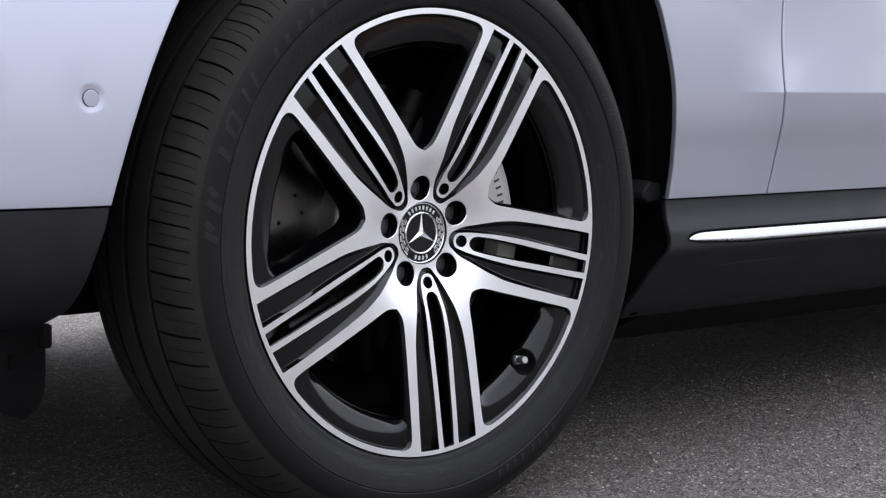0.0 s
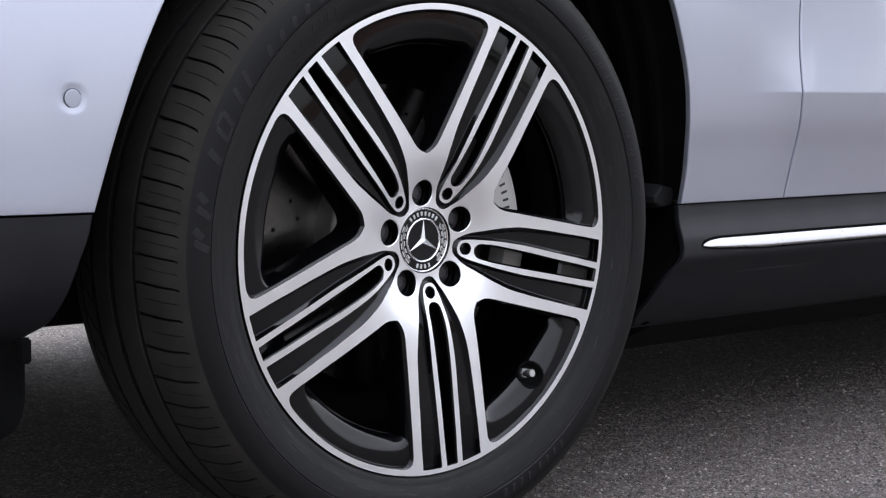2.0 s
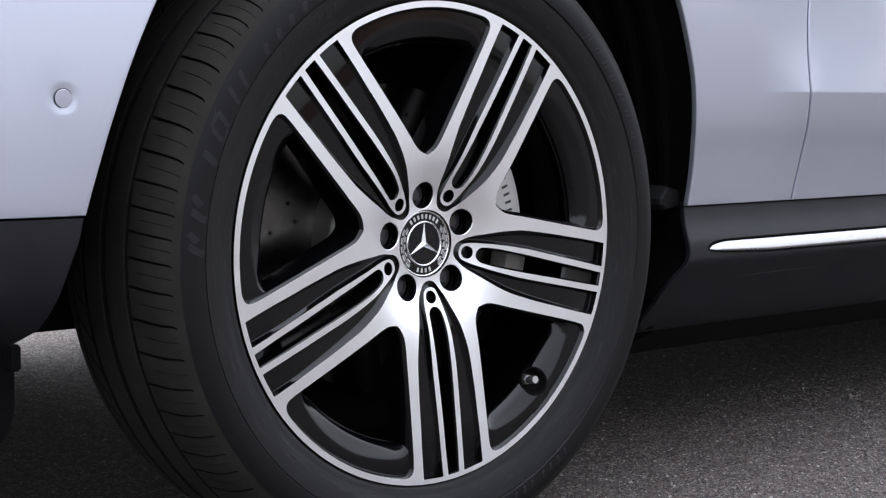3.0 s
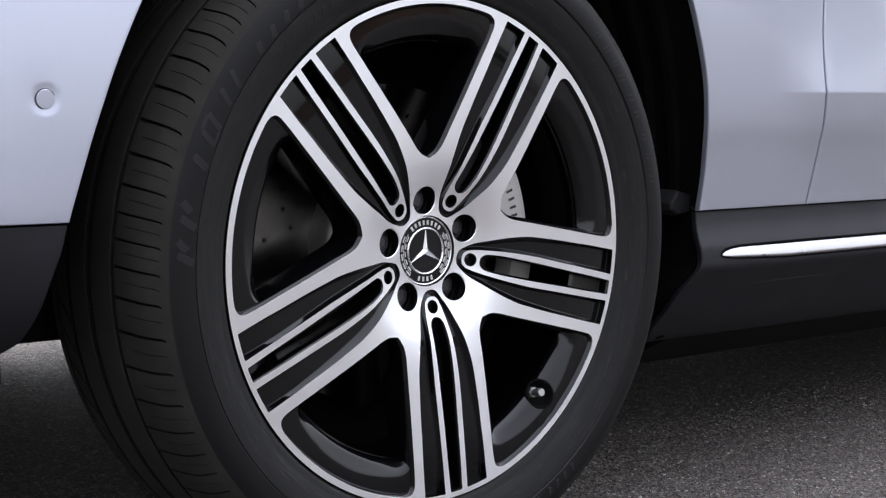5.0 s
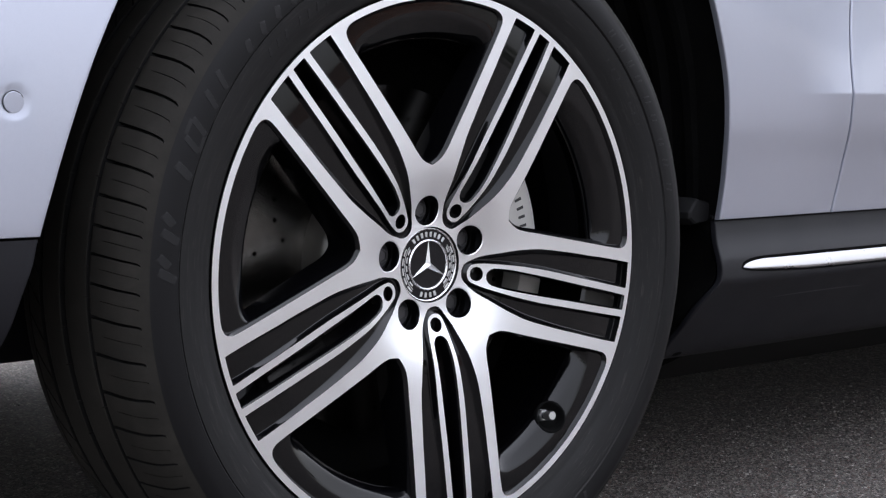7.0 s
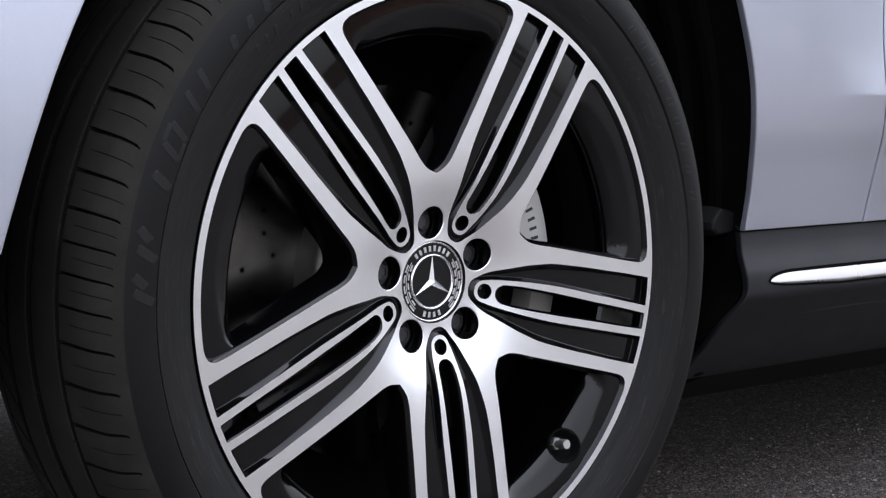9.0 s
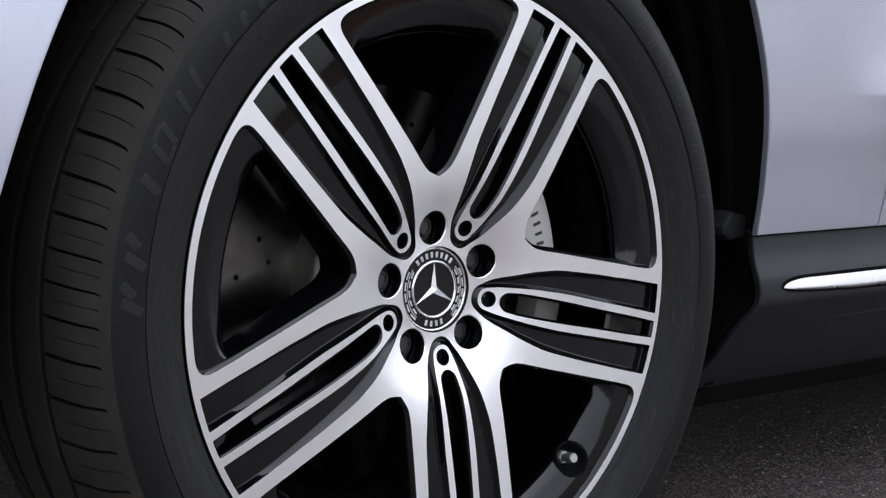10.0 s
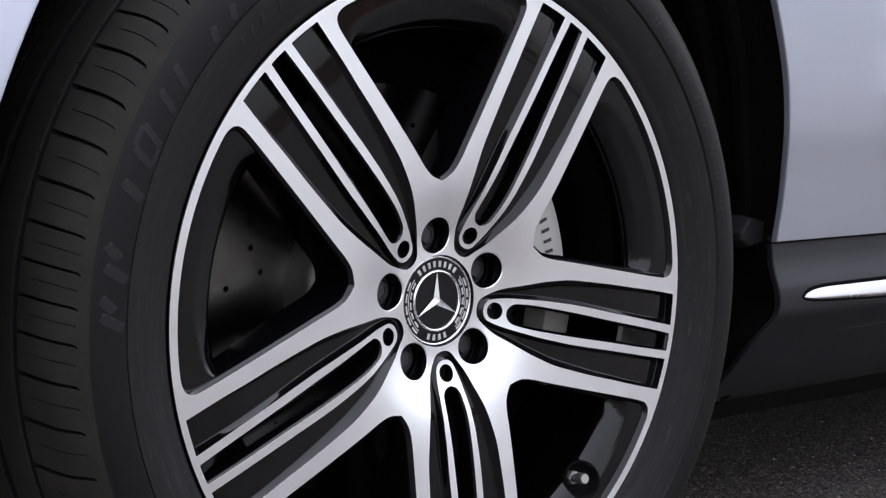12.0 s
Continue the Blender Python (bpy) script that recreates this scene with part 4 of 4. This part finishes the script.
    part("center_cap", bm, BAND, wheel, "black centre cap with a silver star", 50)
    bm = bmesh.new()
    revolve(bm, [(0.0262, y0 - 0.0002), (0.0257, y0 - 0.0014), (0.0249, y0 - 0.0018), (0.0241, y0 - 0.0014), (0.0237, y0 + 0.0002)], 72)
    part("cap_ring", bm, CHROME, wheel, "polished inner ring of the centre cap", 50)
    bm = bmesh.new()
    centre = (0, y0 - 0.0042, 0)
    for k in range(3):
        a = 90.5 + 120 * k
        tip = (polar(0.0243, a)[0], y0 - 0.0006, polar(0.0243, a)[1])
        for sgn in (1, -1):
            root = (polar(0.0037, a + 60 * sgn)[0], y0 + 0.0002, polar(0.0037, a + 60 * sgn)[1])
            f = [bm.verts.new(p) for p in ((centre, tip, root) if sgn > 0 else (centre, root, tip))]
            bm.faces.new(f)
    part("cap_star", bm, STAR, wheel, "polished three-pointed star")

    def cap_bar(name, r0, r1, a0, a1, label=""):
        bm = bmesh.new()
        rows = []
        for r, e in ((r0, 1), (r0 + 0.0004, 0), (r1 - 0.0004, 0), (r1, 1)):
            rows.append([(x, y0 - 0.0003 - (0.0 if e or j in (0, 4) else 0.0004), z) for j, (x, z) in enumerate(arc(r, a0, a1, 4))])
        grid(bm, rows)
        part(name, bm, SATIN, wheel, label)

    for i in range(8):
        a = 90 + 37.8 - i * 10.8
        cap_bar("cap_bar", 0.0285, 0.0336, a - 2.7, a + 2.7)
    for i in range(4):
        a = 270 - 16.5 + i * 11.0
        cap_bar("cap_bar", 0.0285, 0.0336, a - 2.8, a + 2.8)
    for sgn in (1, -1):
        bm = bmesh.new()
        for i in range(5):
            a = 90 + sgn * (54 + i * 17.0)
            for r0, r1, d in ((0.0279, 0.0298, 0.0), (0.0326, 0.0345, 5.0)):
                a0, a1 = a + sgn * d, a + sgn * (d + 13.0)
                inner, outer_ = arc(r0, a0, a1, 6), arc(r1, a0, a1, 6)
                inner[0], inner[-1] = outer_[0] if d == 0 else inner[0], inner[-1]
                grid(bm, [[(x, y0 - 0.0005, z) for x, z in inner], [(x, y0 - 0.0007, z) for x, z in outer_]])
        grid(bm, [[(x, y0 - 0.0005, z) for x, z in arc(r, 90 + sgn * 52, 90 + sgn * 140, 24)] for r in (0.0308, 0.0316)])
        part("cap_leaf_spray", bm, SATIN, wheel, "silver leaf spray on the centre cap")
    # tyre valve on the barrel, in a round seat
    def spun(prof, base, axis, segs=28):
        m = Matrix.Translation(base) @ axis.to_track_quat("Z", "Y").to_matrix().to_4x4()
        bm = bmesh.new()
        grid(bm, [[m @ Vector((r * math.cos(2 * math.pi * i / segs), r * math.sin(2 * math.pi * i / segs), h)) for i in range(segs)] for r, h in prof], True)
        return bm

    ux, uz = polar(1.0, -47.2)
    axis = Vector((-0.46 * ux, -0.888, -0.46 * uz))
    part("valve_seat", spun([(0.0178, -0.004), (0.0177, 0.0006), (0.0173, 0.0012), (0.0160, 0.0012), (0.0152, 0.0002), (0.0142, -0.0050), (0.0110, -0.0085), (0.0001, -0.0090)], SEAT, axis, 40), LINER, wheel, "round black valve seat", 40)
    axis = Vector((-0.2 * ux, -0.98, -0.2 * uz))
    root = Vector((0.2320 * polar(1, -48.2)[0], 0.017, 0.2320 * polar(1, -48.2)[1]))
    part("valve_nut", spun([(0.0068, -0.006), (0.0068, 0.004), (0.0058, 0.0055), (0.0001, 0.0055)], root, axis, 6), BRIGHT, wheel, "bright hex nut of the valve", 30)
    part("valve_stem", spun([(0.0040, -0.022), (0.0040, 0.010)], root, axis, 20), STEEL, wheel, "dark valve stem", 40)
    part("valve_cap", spun([(0.0044, 0.009), (0.0049, 0.010), (0.0049, 0.0195), (0.0042, 0.0208), (0.0001, 0.0208)], root, axis, 20), BRIGHT, wheel, "grey valve cap", 40)
    return wheel


wheel = build_wheel()

TYRE = [(0.2715, 0.010), (0.2738, 0.0052), (0.2758, 0.0015), (0.2790, -0.0012), (0.2835, -0.0022), (0.2855, -0.0030), (0.2920, -0.0068), (0.3000, -0.0097), (0.3100, -0.0120), (0.3146, -0.0126), (0.3151, -0.0120),
        (0.3155, -0.0114), (0.3160, -0.0127), (0.3168, -0.0137), (0.3220, -0.0142), (0.3300, -0.0136), (0.3360, -0.0121), (0.3425, -0.0089)]
SHOULDER = [(0.3490, -0.0042), (0.3500, -0.0034), (0.3512, -0.0022), (0.3545, 0.0012), (0.3588, 0.0076), (0.3618, 0.0164), (0.3638, 0.0273), (0.3653, 0.0392), (0.3663, 0.0500)]
RIBS = [(0.3665, 0.0535), (0.3660, 0.0545), (0.3600, 0.0550), (0.3600, 0.0585), (0.3668, 0.0590), (0.3674, 0.0600), (0.3676, 0.0625), (0.3690, 0.0800), (0.3694, 0.0920), (0.3695, 0.0945), (0.3690, 0.0955), (0.3615, 0.0965), (0.3615, 0.1035), (0.3694, 0.1045),
        (0.3700, 0.1055), (0.37005, 0.1080), (0.3702, 0.1200), (0.37005, 0.1340), (0.3700, 0.1365), (0.3694, 0.1375), (0.3620, 0.1385), (0.3620, 0.1455), (0.3686, 0.1465), (0.3690, 0.1475), (0.3688, 0.1500), (0.3680, 0.1600), (0.3666, 0.1715), (0.3600, 0.1725), (0.3600, 0.1765), (0.3650, 0.1775)]
INNER = [(0.3640, 0.186), (0.3605, 0.197), (0.3560, 0.205), (0.3480, 0.2135), (0.3360, 0.2205), (0.3180, 0.2235), (0.3000, 0.221), (0.2860, 0.2125), (0.2740, 0.204)]


def build_tyre():
    pitches = 75
    prof = TYRE + SHOULDER + RIBS + INNER
    n0, n1 = len(TYRE), len(TYRE) + len(SHOULDER)
    rows, deep = [], set()
    for k, (r, y) in enumerate(prof):
        on = n0 < k < n1
        f = (k - n0) / (n1 - 1 - n0) if on else (0.0 if k <= n0 else 1.0)
        wide = 0.055 + 0.052 * f
        skew = -0.30 * f - 0.7 * min(max((y - 0.146) / 0.026, 0.0), 1.0)
        row = []
        for p in range(pitches):
            cols = [(0.0, 0), (0.012, 1), (wide - 0.012 if wide > 0.03 else 0.018, 1), (wide, 0), (0.22, 0), (0.36, 0), (0.5, 0), (0.506, 2), (0.524, 2), (0.53, 0), (0.70, 0), (0.86, 0)]
            for u, kind in cols:
                q = p + u + skew + 0.335
                # the blocks are long and short by turns
                a = radians(146.28 + 360 * q / pitches + 1.13 * math.sin(2 * math.pi * 9 * q / pitches + 5.125))
                d = 0.0
                if on and kind == 1:
                    d = 0.0075 if k > n0 + 1 else 0.0015
                if on and kind == 2 and k < n1 - 2:
                    d = 0.0022
                if k >= n1 and kind == 2 and prof[k][0] > 0.3655 and min(abs(prof[k][1] - e) for e in (0.060, 0.0945, 0.1055, 0.1365, 0.1475)) < 0.0012:
                    d = 0.0040
                if k >= n1 and kind == 1 and 0.1470 < y < 0.1720 and r > 0.365:
                    d = 0.0060
                if k == n0 + 1 and (u >= 0.5 or u < 0.012):
                    d = 0.0002
                rr = r - d
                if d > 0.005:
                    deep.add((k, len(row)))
                row.append((rr * math.cos(a), y + d * (0.6 if k < n0 + 5 else 0.0), rr * math.sin(a)))
        rows.append(row)
    bm = bmesh.new()
    vs = grid(bm, rows, True)
    zone = {}
    for k, row in enumerate(vs):
        for v in row:
            zone[v] = 2 if k >= n0 - 1 else (1 if prof[k][0] > 0.3165 else 0)
    for f in bm.faces:
        f.material_index = min(zone[v] for v in f.verts)
    # slit floors and walls take the dark colour that stands for their shade
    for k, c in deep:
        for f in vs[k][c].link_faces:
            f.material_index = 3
    # dust lies on the ribs; the grooves between are painted dark as shade
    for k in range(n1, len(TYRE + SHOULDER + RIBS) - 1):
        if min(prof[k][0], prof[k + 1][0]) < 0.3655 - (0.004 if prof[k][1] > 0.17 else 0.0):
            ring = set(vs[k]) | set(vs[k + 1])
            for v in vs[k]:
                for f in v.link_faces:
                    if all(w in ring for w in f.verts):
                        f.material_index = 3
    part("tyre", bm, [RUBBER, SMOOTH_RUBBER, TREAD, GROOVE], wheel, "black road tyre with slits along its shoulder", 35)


build_tyre()
SIDEWALL = spline([(0.2855, -0.0030), (0.2920, -0.0068), (0.3000, -0.0097), (0.3100, -0.0120), (0.3168, -0.0137), (0.3220, -0.0142), (0.3300, -0.0136), (0.3360, -0.0121), (0.3425, -0.0089)])


def sidewall_mark(strokes, lift=-0.00015):
    """Raised plain strokes on the sidewall: each is (angle, radius, angle, radius, half width)."""
    bm = bmesh.new()
    for a0, r0, a1, r1, w in strokes:
        p, q = Vector(polar(r0, a0)), Vector(polar(r1, a1))
        t = (q - p).normalized()
        n = Vector((-t.y, t.x))
        rows = []
        for i in range(9):
            c = p.lerp(q, i / 8)
            row = []
            for k, h in ((-1.0, 0.0004), (-0.88, lift), (-0.3, lift), (0.3, lift), (0.88, lift), (1.0, 0.0004)):
                m = c + n * w * k * (0.86 if i in (0, 8) else 1.0)
                row.append((m.x, SIDEWALL(m.length) + (0.0004 if i in (0, 8) else h), m.y))
            rows.append(row)
        grid(bm, rows)
    part("sidewall_mark", bm, LETTER, wheel, "raised plain mark of sidewall lettering", 40)


def build_tyre_writing():
    # plain raised bars and a ring where the sidewall carries lettering
    lean = 1.7
    for a, half in ((176.6, 1.1), (170.4, 1.3), (161.4, 0.0)):
        sidewall_mark([(a + half + lean / 2, 0.3175, a + half - lean / 2, 0.3375, 0.0042)] + ([(a - half + lean / 2, 0.3255, a - half - lean / 2, 0.3375, 0.0042)] if half else []))
    a = 155.6
    sidewall_mark([(a + 1.5 + lean / 2, 0.3175, a + 1.5 - lean / 2, 0.3375, 0.0031), (a - 1.5 + lean / 2, 0.3175, a - 1.5 - lean / 2, 0.3375, 0.0031),
                   (a + 1.5 + lean / 2, 0.3190, a - 1.5 + lean / 2, 0.3190, 0.0019), (a + 1.5 - lean / 2, 0.3362, a - 1.5 - lean / 2, 0.3362, 0.0019)])
    a = 147.4
    sidewall_mark([(a + 2.0 + lean / 2, 0.3178, a + 2.0 - lean / 2, 0.3375, 0.0030), (a - 1.6 + lean / 2, 0.3178, a - 1.6 - lean / 2, 0.3375, 0.0030)])
    for a in (138.6, 134.6, 130.8, 127.0, 123.2):
        sidewall_mark([(a + 0.6, 0.3175, a - 0.6, 0.3300, 0.0036)])
    for a in (136.0, 133.7, 131.4, 127.6, 125.3, 123.0, 120.7):
        sidewall_mark([(a + 0.3, 0.2960, a - 0.3, 0.3060, 0.0018)], -0.0002)
    for a, w in ((47.5, 0.9), (43.6, 1.0), (39.8, 0.9), (36.2, 1.0), (31.4, 1.1), (27.4, 1.0), (22.3, 1.0), (18.0, 0.9), (13.0, 1.1)):
        sidewall_mark([(a + 0.6 * w, 0.3192, a + 0.6 * w - 0.7, 0.3300, 0.0009), (a - 0.5 * w, 0.3192, a - 0.5 * w - 0.7, 0.3300, 0.0009)], -0.0003)
    for a in (-53.5, -56.0, -58.5, -61.0, -64.5, -67.0, -69.5, -72.0):
        sidewall_mark([(a + 0.3, 0.3195, a - 0.4, 0.3310, 0.0026)], -0.0003)
    for a in (44.0, 41.5, 39.0, 33.0, 30.5, 28.0):
        sidewall_mark([(a, 0.2985, a - 0.3, 0.3050, 0.0011)], -0.0002)


build_tyre_writing()


def build_brake():
    bm = bmesh.new()
    y = 0.095
    outer = circle(0, 0, 0.1815, 120)
    holes = []
    for i in range(13):
        for a, r in ((0.0, 0.1481), (7.1, 0.1335), (13.3, 0.1650), (20.5, 0.1565)):
            holes.append(circle(*polar(r, 161.5 + a + 360 / 13 * i), 0.0027, 8))
    holes.append(circle(0, 0, 0.108, 80))
    fill(bm, outer, holes, 0.012, lambda x, z: y)
    for h in holes[:-1]:
        wall(bm, h, True, [(0, 0), (0, 0.006)], lambda x, z: y, 0)
    revolve(bm, [(0.1815, y), (0.1820, y + 0.001), (0.1820, y + 0.010), (0.176, y + 0.010), (0.176, y + 0.022), (0.1820, y + 0.022), (0.1820, y + 0.032), (0.108, y + 0.032)], 120)
    disc = part("brake_disc", bm, DISC, car, "drilled iron brake disc", 35)
    disc.location = (0, 0, ZC)
    # the hat that carries the disc; flat black discs paint its round recesses' shade
    bm = bmesh.new()
    revolve(bm, [(0.1080, y + 0.004), (0.1078, y - 0.004), (0.1066, y - 0.016), (0.1048, y - 0.026), (0.1020, y - 0.0315), (0.0970, y - 0.034), (0.03, y - 0.034)], 90)
    part("disc_hat", bm, HAT, disc, "dull grey hat of the brake disc", 40)
    for i in range(10):
        bm = bmesh.new()
        x, z = polar(0.0860, 36 * i + 8)
        revolve(bm, [(0.0001, y - 0.0344), (0.0050, y - 0.0344), (0.0056, y - 0.0338)], 16, x, z)
        part("hat_recess_shade", bm, DEEP, disc)
    # fixed caliper behind the rear half of the wheel
    bm = bmesh.new()
    rows = []
    for t, y0 in ((0.0, 0.082), (0.03, 0.068), (0.12, 0.060), (0.5, 0.058), (0.90, 0.0585), (0.965, 0.0600), (1.0, 0.064), (1.02, 0.085), (1.06, 0.15)):
        row = []
        for i in range(25):
            a = 5 - 27 + 54 * i / 24
            k = min(max((8 - a) / 16, 0.0), 1.0)
            out = 0.1850 + 0.010 * k * k * (3 - 2 * k) - 0.020 * max(abs(a - 5) / 27 - 0.75, 0.0)
            e = 0.010 if i in (0, 24) else (0.003 if i in (1, 23) else 0.0)
            low = 0.140 + 0.018 * k * k * (3 - 2 * k)
            x, z = polar(low + (out - low) * t, a)
            row.append((x, y0 + e, z))
        rows.append(row)
    grid(bm, rows)
    cal = part("brake_caliper", bm, CALIPER, car, "silver painted brake caliper", 40)
    cal.location = (0, 0, ZC)
    for i in range(10):
        a = 24.3 - i * 3.45
        bm = bmesh.new()
        grid(bm, [[(x, 0.0575, z) for x, z in arc(0.1592, a - 0.55, a + 0.55, 3)], [(x, 0.0575, z) for x, z in arc(0.1690, a - 0.55, a + 0.55, 3)]])
        part("caliper_bar", bm, DARKPRINT, cal, "dark bar of caliper lettering")
    # hub carrier behind the disc
    bm = bmesh.new()
    revolve(bm, [(0.0001, 0.13), (0.07, 0.13), (0.075, 0.16), (0.05, 0.28)], 40)
    revolve(bm, [(0.05, 0.130), (0.205, 0.134), (0.2300, 0.130), (0.2335, 0.126)], 180)
    carrier = part("splash_shield", bm, LINER, car, "dark splash shield behind the brake disc", 40)
    carrier.location = (0, 0, ZC)


build_brake()


def build_other_wheels():
    for name, x, y, turn in (("front_wheel", 0.0, 1.80, math.pi), ("rear_wheel", 2.91, 0.0, 0.0), ("rear_wheel", 2.91, 1.80, math.pi)):
        base = new(name, wheel.data)
        base.parent = car
        base.location = (x, y, ZC)
        base.rotation_euler = (0, 0, turn)
        for kid in wheel.children:
            if kid.name.split(".")[0] in ("spoke", "rim_ledge", "tyre", "center_cap", "cap_rim", "cap_ring"):
                ob = new(kid.name.split(".")[0], kid.data)
                ob.parent = base
                ob.rotation_euler = kid.rotation_euler


build_other_wheels()
